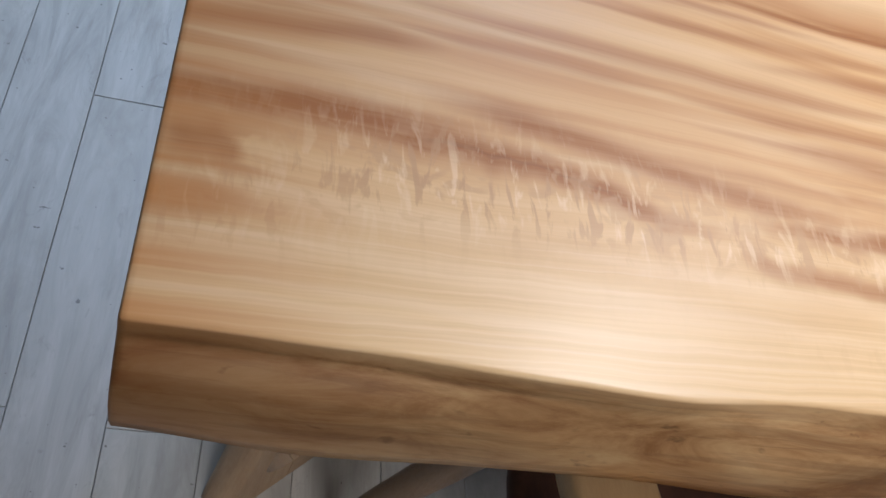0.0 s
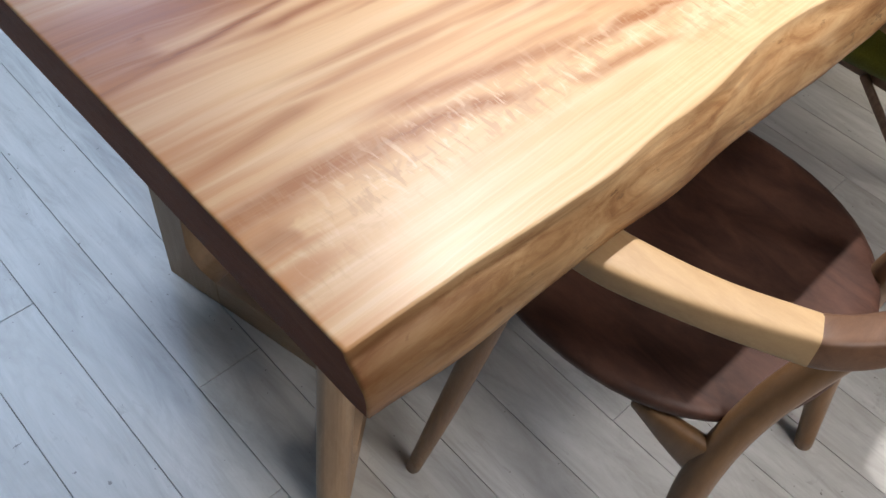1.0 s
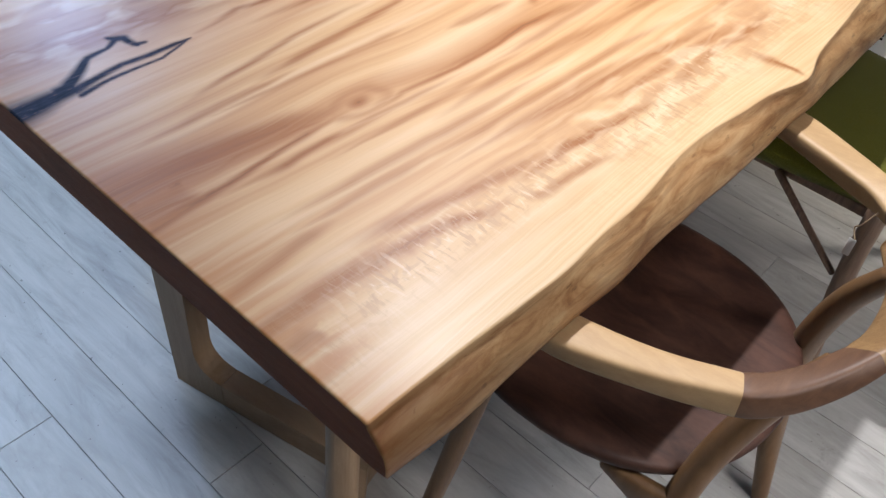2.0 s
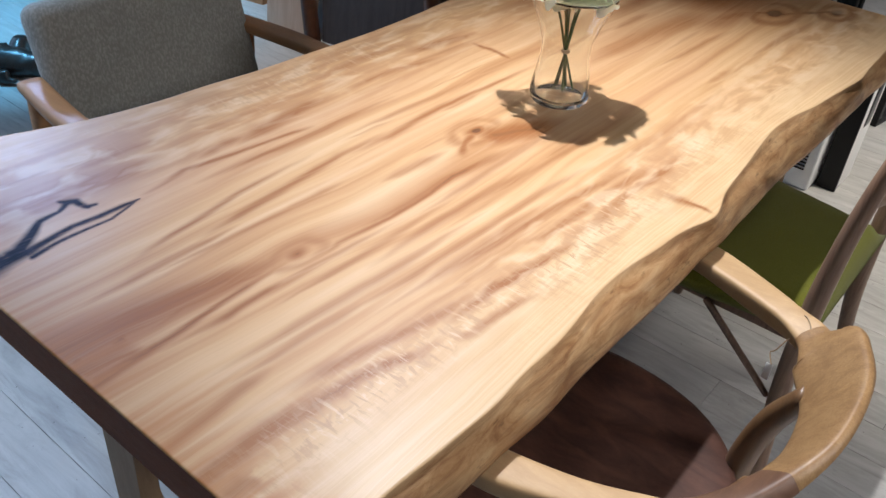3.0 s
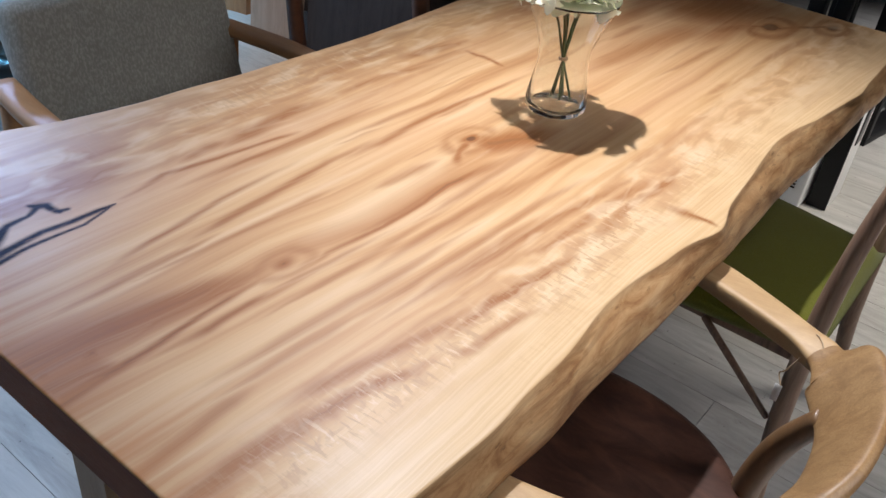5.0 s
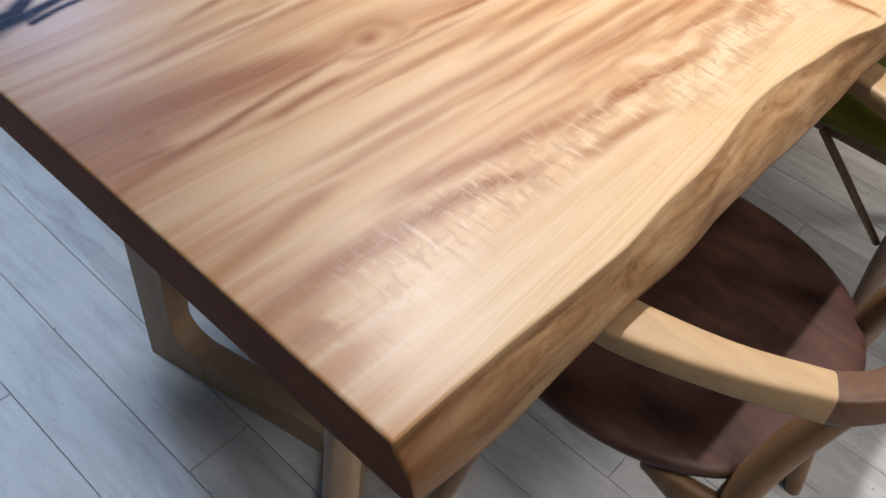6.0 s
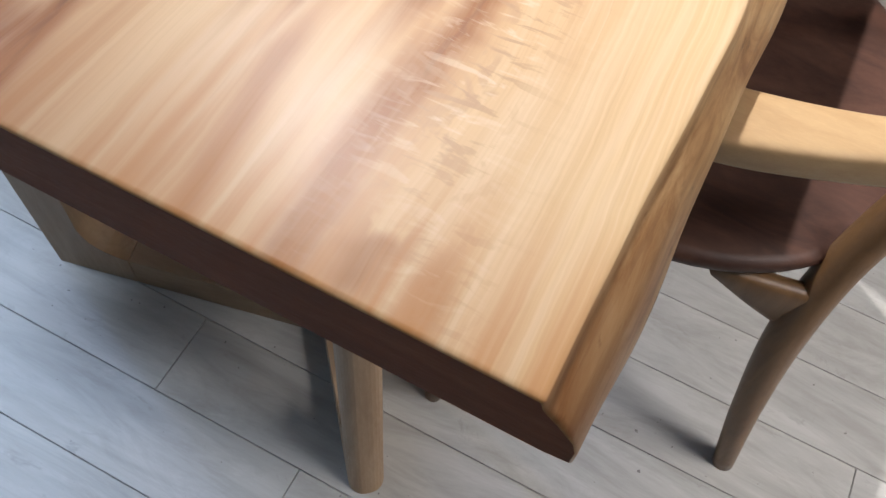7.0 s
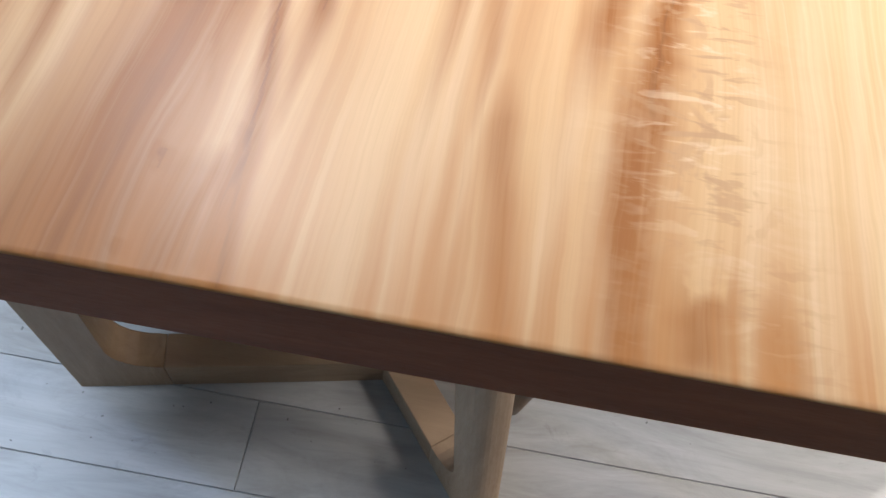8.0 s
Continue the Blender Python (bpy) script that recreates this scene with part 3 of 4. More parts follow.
    f.light(0.8, (0.003, 0.151, 0.007), (0.044, 0.153, 0.008), (0.105, 0.156, 0.008), (0.162, 0.159, 0.006))
    f.line(0.55, (0.012, 0.103, 0.014), (0.031, 0.103, 0.018), (0.044, 0.103, 0.01))
    f.line(0.4, (0.005, 0.066, 0.01), (0.023, 0.067, 0.012), (0.054, 0.069, 0.006))
    f.light(0.8, (0.007, 0.078, 0.006), (0.059, 0.076, 0.01), (0.145, 0.074, 0.01), (0.210, 0.074, 0.006))
    f.light(0.7, (0.004, 0.039, 0.01), (0.047, 0.040, 0.01), (0.098, 0.040, 0.006))
    f.line(0.45, (0.002, 0.194, 0.006), (0.036, 0.200, 0.008), (0.119, 0.210, 0.008), (0.161, 0.213, 0.005))
    f.line(0.85, (0.010, 0.331, 0.0070), (0.046, 0.333, 0.0056), (0.089, 0.332, 0.0056), (0.119, 0.332, 0.0042))
    f.line(0.8, (0.008, 0.345, 0.0056), (0.038, 0.345, 0.0070), (0.055, 0.341, 0.0056), (0.092, 0.336, 0.0042))
    f.line(0.8, (0.013, 0.372, 0.01), (0.020, 0.372, 0.008))
    f.line(0.55, (0.000, 0.357, 0.03), (0.040, 0.361, 0.03), (0.091, 0.361, 0.02))
    f.line(0.45, (0.70, 0.735, 0.008), (0.86, 0.745, 0.013), (1.02, 0.735, 0.008))
    f.line(0.45, (0.20, 0.74, 0.016), (0.30, 0.745, 0.024), (0.40, 0.735, 0.012))
    f.line(0.40, (1.50, 0.36, 0.03), (1.72, 0.33, 0.05), (1.90, 0.40, 0.04))
    f.line(0.45, (1.45, 0.52, 0.02), (1.70, 0.55, 0.03), (2.03, 0.52, 0.03))
    f.line(0.80, (1.62, 0.36, 0.0056), (1.75, 0.325, 0.006), (1.82, 0.25, 0.010), (1.93, 0.185, 0.007), (1.955, 0.145, 0.006))
    rnd = random.Random(7)
    for _ in range(60):
        x, y, long = rnd.uniform(-0.2, 1.9), rnd.uniform(0.14, 0.86), rnd.uniform(0.12, 0.6)
        lean, w = rnd.gauss(-0.03, 0.03), rnd.uniform(0.0025, 0.011)
        f.line(rnd.uniform(0.15, 0.40), (x, y, 0.0007), (x + long * 0.3, y + lean * long * 0.3, w * 0.8), (x + long * 0.6, y + lean * long * 0.6, w), (x + long, y + lean * long, 0.0007))
    for _ in range(80):
        x, y, long = rnd.uniform(-0.2, 1.9), rnd.uniform(0.0, 0.86), rnd.uniform(0.2, 0.7)
        lean, w = rnd.gauss(-0.03, 0.03), rnd.uniform(0.003, 0.009)
        f.light(rnd.uniform(0.3, 0.8), (x, y, 0.0007), (x + long * 0.3, y + lean * long * 0.3, w * 0.8), (x + long * 0.6, y + lean * long * 0.6, w), (x + long, y + lean * long, 0.0007))
    f.knot(0.326, 0.351, 0.009, 0.9)
    f.knot(0.783, 0.401, 0.012, 1.15)
    f.knot(0.068, 0.371, 0.007, 0.9)
    f.knot(1.808, 0.268, 0.018, 1.9)
    f.line(1.0, (1.772, 0.305, 0.006), (1.807, 0.266, 0.016), (1.838, 0.232, 0.006))
    f.line(1.0, (1.80, 0.262, 0.006), (1.90, 0.20, 0.006), (1.934, 0.182, 0.007), (1.95, 0.147, 0.008))
    f.line(0.6, (1.60, 0.36, 0.01), (1.72, 0.33, 0.03), (1.80, 0.27, 0.03))
    f.knot(1.94, 0.165, 0.014, 1.5)
    f.line(0.80, (1.62, 0.42, 0.06), (1.85, 0.42, 0.15), (2.03, 0.44, 0.18))
    f.line(0.55, (1.25, 0.70, 0.02), (1.60, 0.72, 0.06), (2.03, 0.74, 0.10))
    f.line(0.84, (0.755, 0.395, 0.014), (0.80, 0.368, 0.032), (0.87, 0.335, 0.030), (0.95, 0.315, 0.012))
    f.line(0.75, (0.69, 0.362, 0.006), (0.735, 0.388, 0.007), (0.783, 0.402, 0.010))
    f.line(0.66, (0.0, 0.72, 0.06), (0.20, 0.70, 0.05), (0.36, 0.68, 0.02))

    f.split((0.257, 0.610, 0.0019), (0.231, 0.611, 0.0044), (0.193, 0.610, 0.0050), (0.150, 0.613, 0.0050), (0.112, 0.607, 0.0063), (0.080, 0.601, 0.0100))
    f.split((0.249, 0.609, 0.0019), (0.201, 0.594, 0.0025), (0.161, 0.595, 0.0031), (0.117, 0.594, 0.0037), (0.080, 0.588, 0.0050))
    f.split((0.201, 0.640, 0.0037), (0.189, 0.643, 0.0050), (0.190, 0.665, 0.0075), (0.180, 0.671, 0.0075), (0.174, 0.680, 0.0031))
    f.split((0.178, 0.669, 0.0050), (0.158, 0.657, 0.0037), (0.129, 0.652, 0.0056), (0.100, 0.632, 0.0088), (0.078, 0.612, 0.0100), (0.065, 0.611, 0.0100))
    f.split((0.078, 0.604, 0.0112), (0.054, 0.604, 0.0150), (0.027, 0.600, 0.0200), (0.003, 0.598, 0.0250))
    f.split((0.190, 0.640, 0.0037), (0.188, 0.652, 0.0050))


def slab_top():
    nx, ny = 720, 320
    xs = np.concatenate([[0.0], np.linspace(0.0016, LENGTH - 0.0016, nx - 2), [LENGTH]])
    xv, yv, zv = [], [], []
    for i, x in enumerate(xs):
        a, b, c = float(front_edge(x)), float(back_edge(x)), float(front_foot(x))
        cut = 0.0016 if i in (0, nx - 1) else 0.0
        t = np.linspace(0, 1, ny)
        y = [a + (b - a) * s for s in t]
        z = [HIGH] * ny
        # back side, underside, front side
        y += [b + 0.004, b + 0.014, b + 0.024, b + 0.026, b + 0.016, 0.6, 0.3, c + 0.016]
        z += [HIGH - 0.003, HIGH - 0.014, HIGH - 0.032, HIGH - 0.046, HIGH - THICK, HIGH - THICK, HIGH - THICK, HIGH - THICK]
        for s in (0.0, 0.12, 0.30, 0.48, 0.64, 0.78, 0.88, 0.95):
            w = (1 - s) ** 1.7
            wob = 0.008 * (float(lattice(np.array(x * 9.0), np.array(s * 3.0), 31)) - 0.5) * (4 * s * (1 - s))
            y.append(a + (c - a) * (1 - s ** 1.8) ** 0.9 + wob)
            z.append(HIGH - 0.004 - (THICK - 0.010) * (1 - s) - (0.003 * (1 - s)))
        y.append(a - 0.0010)
        z.append(HIGH - 0.0012)
        if cut:
            y = [v + cut * (1 if v < 0.45 else -1) for v in y]
            z = [v + cut * (-1 if v > HIGH - THICK / 2 else 1) for v in z]
        xv.append([x] * len(y)), yv.append(y), zv.append(z)
    x, y, z = (np.array(v) for v in (xv, yv, zv))
    n, m = x.shape
    idx = np.arange(n * m).reshape(n, m)
    a, b = idx[:-1], idx[1:]
    faces = np.stack([a, np.roll(a, -1, 1), np.roll(b, -1, 1), b], -1).reshape(-1, 4).tolist()
    faces += [idx[0][::-1].tolist(), idx[-1].tolist()]
    me = bpy.data.meshes.new("slab_top")
    me.from_pydata(np.stack([x.ravel(), y.ravel(), z.ravel()], 1).tolist(), [], faces)
    X, Y, Z = x.ravel(), y.ravel(), z.ravel()
    f = Figure(X, Y)
    draw_figure(f)
    down = HIGH - Z
    grain = Y + 0.050 * (lattice(X * 1.6, Y * 3.2, 41) - 0.5) + 0.014 * (lattice(X * 6, Y * 9, 42) - 0.5) + down * 0.8
    for kx, ky, r in ((0.326, 0.351, 0.03), (0.783, 0.401, 0.035), (0.068, 0.371, 0.02), (1.807, 0.266, 0.06), (1.94, 0.165, 0.03)):
        d2 = ((X - kx) / 2.4) ** 2 + (Y - ky) ** 2
        grain -= (Y - ky) * 0.55 * np.exp(-d2 / (r * r))
    side = np.clip(down / 0.003, 0, 1)
    front = np.exp(-np.clip((Y - front_edge(X) - 0.045) / 0.06, 0, None) ** 2)
    curl = np.maximum(np.exp(-((Y - 0.090 - 0.015 * np.sin(X * 9)) / 0.042) ** 2) * np.clip((1.3 - X) * 2, 0, 1), 0.6 * np.exp(-((Y - 0.78) / 0.07) ** 2) * np.clip((X - 0.2) * 4, 0, 1))
    curl *= np.clip(2.2 * lattice(X * 7, Y * 18, 51) - 0.5, 0, 1) * (1 - side)
    sap = np.clip(front * (1 - 0.55 * side), 0, 1)
    wave = np.clip(np.exp(-((Y - 0.76) / 0.11) ** 2) + 1.0 * np.exp(-((Y - 0.11) / 0.07) ** 2) * np.clip((X - 0.25) * 3, 0, 1) + 0.14 * np.clip((X - 1.45) * 2, 0, 1) + 0.3 * side, 0, 1)
    blot = np.clip(2.6 * lattice(X * 12 + 3, Z * 80 + X * 5, 61) - 1.5, 0, 1) * side * 0.75
    for name, value in (("grain", grain), ("band", np.clip(np.maximum((1 - np.clip(1 - f.band, 0, 1) ** 1.5) * (1 - 0.6 * side), blot), 0, 1)), ("crack", f.crack), ("curl", curl), ("sap", sap), ("wave", wave), ("flank", side), ("pale", f.pale * (1 - side))):
        layer = me.attributes.new(name, "FLOAT", "POINT")
        layer.data.foreach_set("value", value.astype(np.float32))
    me.materials.append(SLAB)
    me.materials.append(END)
    for p in me.polygons:
        p.use_smooth = len(p.vertices) == 4
        p.material_index = 0 if len(p.vertices) == 4 else 1
    return me


table = thing("dining_table", (0.0, 0.0, 0.0), "live-edge figured hardwood slab dining table with oak legs", "table")
top_ob = new("slab_top", slab_top())
top_ob.parent = table
top_ob["label"] = "thick live-edge slab with dark filled crack"
ORIGIN[top_ob] = Vector((0, 0, 0))


def table_base(flip):
    """One pair of legs with their floor rails; flip puts it at the far end."""
    def at(x, y, z):
        return (LENGTH - x, 0.80 - y, z) if flip else (x, y, z)

    under = HIGH - THICK
    s = -1 if flip else 1
    # back leg, its floor rail and the rounded inner corner between them
    d = Vector((0.213, -0.977, 0)) * s
    n = Vector((0.977, 0.213, 0)) * s
    foot = Vector(at(0.150, 0.661, 0))

    def outline(points, thick, round_edge=False):
        bm = bmesh.new()
        front = [bm.verts.new(foot + d * u + Vector((0, 0, w))) for u, w in points]
        back = [bm.verts.new(v.co + n * thick) for v in front]
        bm.faces.new(front)
        bm.faces.new(back[::-1])
        for i in range(len(points)):
            j = (i + 1) % len(points)
            bm.faces.new((front[i], back[i], back[j], front[j]))
        if round_edge:
            outer = [e for e in bm.edges if set(e.verts) in ({front[0], front[-1]}, {back[0], back[-1]})]
            bmesh.ops.bevel(bm, geom=outer, offset=0.019, segments=6, profile=0.5, affect="EDGES", clamp_overlap=True)
        else:
            bmesh.ops.bevel(bm, geom=[e for e in bm.edges], offset=0.0012, segments=1, affect="EDGES", clamp_overlap=True)
        return bm

    corner = [(0.058 + 0.05 * (1 - math.cos(t)), 0.062 + 0.05 * (1 - math.sin(t))) for t in np.linspace(0, math.pi / 2, 7)]
    part("leg", outline([(0.0, 0.0), (0.058, 0.0), (0.115, 0.0), (0.115, 0.062)] + [c for c in corner[::-1]] + [(0.066, under), (-0.006, under)], 0.045), OAK_LEG, table, smooth=False)
    part("floor_rail", outline([(0.1155, 0.0), (0.43, 0.0), (0.43, 0.062), (0.1155, 0.062)], 0.045), OAK_RAIL, table, smooth=False)
    # front leg: a leaning board with a rounded outer edge, its rail running in to the other one
    d = Vector((0.77, 0.638, 0)) * s
    n = Vector((0.638, -0.77, 0)) * s
    foot = Vector(at(0.0930, 0.1425, 0)) - n * 0.0225
    lean = 0.0915
    bend = [(0.032 + 0.045 * (1 - math.cos(t)), 0.060 + 0.045 * (1 - math.sin(t))) for t in np.linspace(0, math.pi / 2, 7)]
    part("leg", outline([(-0.026, 0.0), (0.032, 0.0), (0.077, 0.0), (0.077, 0.060)] + bend[::-1][1:] + [(0.026 + lean, under), (-0.026 + lean, under)], 0.045, True), OAK_LEG, table, smooth=False)
    part("floor_rail", outline([(0.0775, 0.0), (0.215, 0.0), (0.215, 0.060), (0.0775, 0.060)], 0.045), OAK_RAIL, table, smooth=False)


table_base(False)
table_base(True)

# ---- chair with a walnut seat and a curved back ----
c1 = thing("armchair", (0.545, -0.05, 0.0), "oak armchair with dark walnut seat, pushed under the table", "chair")


def shield_seat(cx, cy, hw, back, front, z, thick):
    bm = bmesh.new()
    rings, around = [], 56
    for s, dz in ((0.02, -0.008), (0.35, -0.0075), (0.65, -0.005), (0.85, -0.002), (0.95, 0.0), (0.99, -0.003), (1.0, -0.010), (0.985, -thick * 0.6), (0.93, -thick), (0.5, -thick)):
        ring = []
        for k in range(around):
            w = 2 * math.pi * k / around
            c, n = math.cos(w), math.sin(w)
            depth = front if n > 0 else back
            ring.append(bm.verts.new((cx + s * hw * math.copysign(abs(c) ** 0.87, c), cy + s * depth * math.copysign(abs(n) ** 0.87, n), z + dz)))
        rings.append(ring)
    for r0, r1 in zip(rings, rings[1:]):
        for k in range(around):
            bm.faces.new((r0[k], r0[(k + 1) % around], r1[(k + 1) % around], r1[k]))
    bm.faces.new(rings[0])
    bm.faces.new(rings[-1])
    return bm


part("seat", shield_seat(0.544, 0.02, 0.243, 0.268, 0.20, 0.425, 0.036), WALNUT, c1, "dark walnut shaped seat")
part("arm", sweep([(0.274, 0.10, 0.636, 0.023, 0.012, 0), (0.273, 0.03, 0.638, 0.027, 0.013, 0), (0.275, -0.036, 0.639, 0.027, 0.015, 0), (0.304, -0.130, 0.640, 0.0225, 0.0160, 4), (0.3405, -0.2125, 0.643, 0.020, 0.019, 8)], 8, 24, 5.0, False), OAK_ARM, c1, "pale oiled oak arm")
part("arm_joint", sweep([(0.331, -0.192, 0.643, 0.0140, 0.0120, 7), (0.3405, -0.2125, 0.643, 0.0197, 0.0187, 8), (0.372, -0.243, 0.645, 0.0205, 0.018, 16), (0.42, -0.271, 0.651, 0.023, 0.016, 32), (0.468, -0.290, 0.660, 0.030, 0.0135, 46)], 6, 24, 5.0, False), WALNUT_PALE, c1, "walnut joint piece")
part("backrest", sweep([(0.455, -0.2855, 0.6575, 0.0200, 0.0090, 42), (0.468, -0.290, 0.660, 0.0297, 0.0132, 46), (0.52, -0.302, 0.670, 0.043, 0.011, 55), (0.58, -0.302, 0.675, 0.050, 0.0105, 58), (0.64, -0.292, 0.677, 0.054, 0.0105, 58), (0.695, -0.268, 0.674, 0.055, 0.011, 54), (0.716, -0.257, 0.672, 0.053, 0.0115, 50), (0.727, -0.250, 0.666, 0.040, 0.013, 42), (0.742, -0.239, 0.656, 0.027, 0.015, 32), (0.758, -0.226, 0.651, 0.024, 0.016, 26)], 8, 24, 4.0, False), OAK_BACK, c1, "bent oak backrest")
part("arm", sweep([(0.751, -0.232, 0.6525, 0.0170, 0.0105, 28), (0.758, -0.226, 0.651, 0.0237, 0.0157, 26), (0.782, -0.188, 0.645, 0.021, 0.018, 14), (0.808, -0.130, 0.642, 0.025, 0.017, 4), (0.838, -0.036, 0.643, 0.030, 0.014, 0), (0.842, 0.03, 0.642, 0.030, 0.013, 0), (0.843, 0.15, 0.640, 0.026, 0.012, 0)], 8, 24, 5.0, False), OAK_ARM, c1, "pale oiled oak arm")
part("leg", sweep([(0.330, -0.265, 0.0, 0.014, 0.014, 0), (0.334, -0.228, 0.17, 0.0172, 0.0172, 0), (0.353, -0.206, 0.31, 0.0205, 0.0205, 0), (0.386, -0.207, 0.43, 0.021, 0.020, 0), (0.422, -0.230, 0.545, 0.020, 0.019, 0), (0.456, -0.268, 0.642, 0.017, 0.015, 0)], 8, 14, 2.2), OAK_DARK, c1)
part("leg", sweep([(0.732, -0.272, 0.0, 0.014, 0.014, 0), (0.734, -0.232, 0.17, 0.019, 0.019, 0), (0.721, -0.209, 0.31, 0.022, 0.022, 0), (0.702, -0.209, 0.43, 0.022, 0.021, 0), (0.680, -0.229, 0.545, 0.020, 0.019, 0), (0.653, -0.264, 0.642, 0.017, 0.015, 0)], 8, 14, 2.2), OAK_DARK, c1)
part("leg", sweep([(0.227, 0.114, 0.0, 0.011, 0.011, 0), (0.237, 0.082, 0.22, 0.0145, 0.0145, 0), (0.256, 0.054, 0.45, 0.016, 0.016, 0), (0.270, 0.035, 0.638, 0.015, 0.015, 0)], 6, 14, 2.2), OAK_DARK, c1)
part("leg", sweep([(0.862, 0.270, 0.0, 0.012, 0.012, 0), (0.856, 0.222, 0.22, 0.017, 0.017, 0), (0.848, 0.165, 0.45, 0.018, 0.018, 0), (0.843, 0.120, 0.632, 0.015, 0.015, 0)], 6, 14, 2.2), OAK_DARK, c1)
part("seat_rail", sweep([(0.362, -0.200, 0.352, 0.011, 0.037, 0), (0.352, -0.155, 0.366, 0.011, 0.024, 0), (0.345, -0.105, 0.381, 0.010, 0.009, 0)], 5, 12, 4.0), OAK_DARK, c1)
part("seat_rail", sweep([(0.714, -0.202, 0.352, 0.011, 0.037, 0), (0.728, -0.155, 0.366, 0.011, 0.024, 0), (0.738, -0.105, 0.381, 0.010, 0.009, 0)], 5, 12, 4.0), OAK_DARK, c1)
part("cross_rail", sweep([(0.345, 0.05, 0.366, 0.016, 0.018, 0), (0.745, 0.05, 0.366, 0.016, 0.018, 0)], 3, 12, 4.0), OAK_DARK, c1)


def price_tag():
    ob = thing("price_tag", (0.765, -0.215, 0.62), "blank paper tag on jute twine round the chair arm", "tag")
    loop = []
    for k in range(15):
        w = 2 * math.pi * k / 14
        loop.append((0.768 + 0.024 * math.cos(w) * 0.8, -0.212 + 0.024 * math.cos(w) * 0.62, 0.649 + 0.021 * math.sin(w), 0.0011, 0.0011, 0))
    twine = part("twine", sweep(loop, 2, 6, 2.0), TWINE, ob, "thin jute twine")
    part("knot", sweep([(0.752, -0.200, 0.640, 0.001, 0.001, 0), (0.744, -0.190, 0.615, 0.0011, 0.0011, 0), (0.752, -0.183, 0.600, 0.001, 0.001, 0), (0.741, -0.192, 0.590, 0.001, 0.001, 0)], 4, 6, 2.0), TWINE, twine)
    part("card", box(0.7405, 0.7415, -0.195, -0.185, 0.560, 0.590, 0.0003, 1, None), PAPER, ob, "white paper card")


price_tag()

# ---- green chair with a ladder back ----
c2 = thing("ladder_back_chair", (1.31, 0.0, 0.0), "smoked ash ladder-back chair with olive green padded seat", "chair")


def cushion(corners, z0, z1, bulge=0.012, n=14):
    """A padded seat over four corners, given anticlockwise."""
    bm = bmesh.new()
    c = [Vector((*p, 0)) for p in corners]
    grid = []
    for i in range(n + 1):
        row = []
        for j in range(n + 1):
            u, v = i / n, j / n
            p = (c[0] * (1 - u) + c[1] * u) * (1 - v) + (c[3] * (1 - u) + c[2] * u) * v
            eu, ev = min(u, 1 - u), min(v, 1 - v)
            edge = min(1.0, min(eu, ev) / 0.10)
            z = z1 - 0.020 * (1 - edge) ** 2 + bulge * math.sin(math.pi * u) * math.sin(math.pi * v)
            row.append(bm.verts.new((p.x, p.y, z)))
        grid.append(row)
    for i in range(n):
        for j in range(n):
            bm.faces.new((grid[i][j], grid[i + 1][j], grid[i + 1][j + 1], grid[i][j + 1]))
    rim = [grid[i][0] for i in range(n + 1)] + [grid[n][j] for j in range(1, n + 1)] + [grid[i][n] for i in range(n - 1, -1, -1)] + [grid[0][j] for j in range(n - 1, 0, -1)]
    mid = (c[0] + c[1] + c[2] + c[3]) / 4
    low = [bm.verts.new((mid.x + (v.co.x - mid.x) * 0.99, mid.y + (v.co.y - mid.y) * 0.99, z0 + 0.004)) for v in rim]
    belt = [bm.verts.new((mid.x + (v.co.x - mid.x) * 1.012, mid.y + (v.co.y - mid.y) * 1.012, (z0 + z1) / 2)) for v in rim]
    k = len(rim)
    for a, b in ((rim, belt), (belt, low)):
        for i in range(k):
            bm.faces.new((a[i], b[i], b[(i + 1) % k], a[(i + 1) % k]))
    bm.faces.new(low)
    return bm


part("seat", cushion([(1.095, -0.185), (1.525, -0.185), (1.590, 0.235), (1.045, 0.235)], 0.400, 0.452), GREEN, c2, "olive green padded fabric seat")
part("seat_frame", box(1.10, 1.52, -0.165, 0.215, 0.372, 0.399, 0.006), ASH, c2)
for px, sx in ((1.085, -1), (1.530, 1)):
    part("post", sweep([(px + sx * 0.045, -0.205, 0.0, 0.013, 0.013, 0), (px + sx * 0.012, -0.175, 0.24, 0.018, 0.018, 0), (px, -0.168, 0.46, 0.021, 0.019, 0), (px, -0.180, 0.68, 0.020, 0.016, 0), (px, -0.212, 0.90, 0.014, 0.012, 0)], 8, 14, 2.4), ASH, c2)
    part("front_leg", sweep([(px + sx * 0.055, 0.235, 0.0, 0.012, 0.012, 0), (px + sx * 0.025, 0.20, 0.385, 0.019, 0.019, 0)], 5, 14, 2.2), ASH, c2)
    part("brace", sweep([(px + sx * 0.002, -0.150, 0.245, 0.0065, 0.0065, 0), (px + sx * -0.005, 0.02, 0.385, 0.0075, 0.0075, 0)], 4, 10, 2.2), ASH, c2)
for z, h in ((0.865, 0.020), (0.785, 0.014), (0.705, 0.013)):
    y = -0.18 - (z - 0.68) * 0.145
    part("slat", sweep([(1.085, y, z, h, 0.008, 86), (1.19, y - 0.030, z, h, 0.008, 86), (1.3075, y - 0.040, z, h * 1.1, 0.008, 86), (1.42, y - 0.030, z, h, 0.008, 86), (1.530, y, z, h, 0.008, 86)], 6, 12, 3.0), ASH, c2)

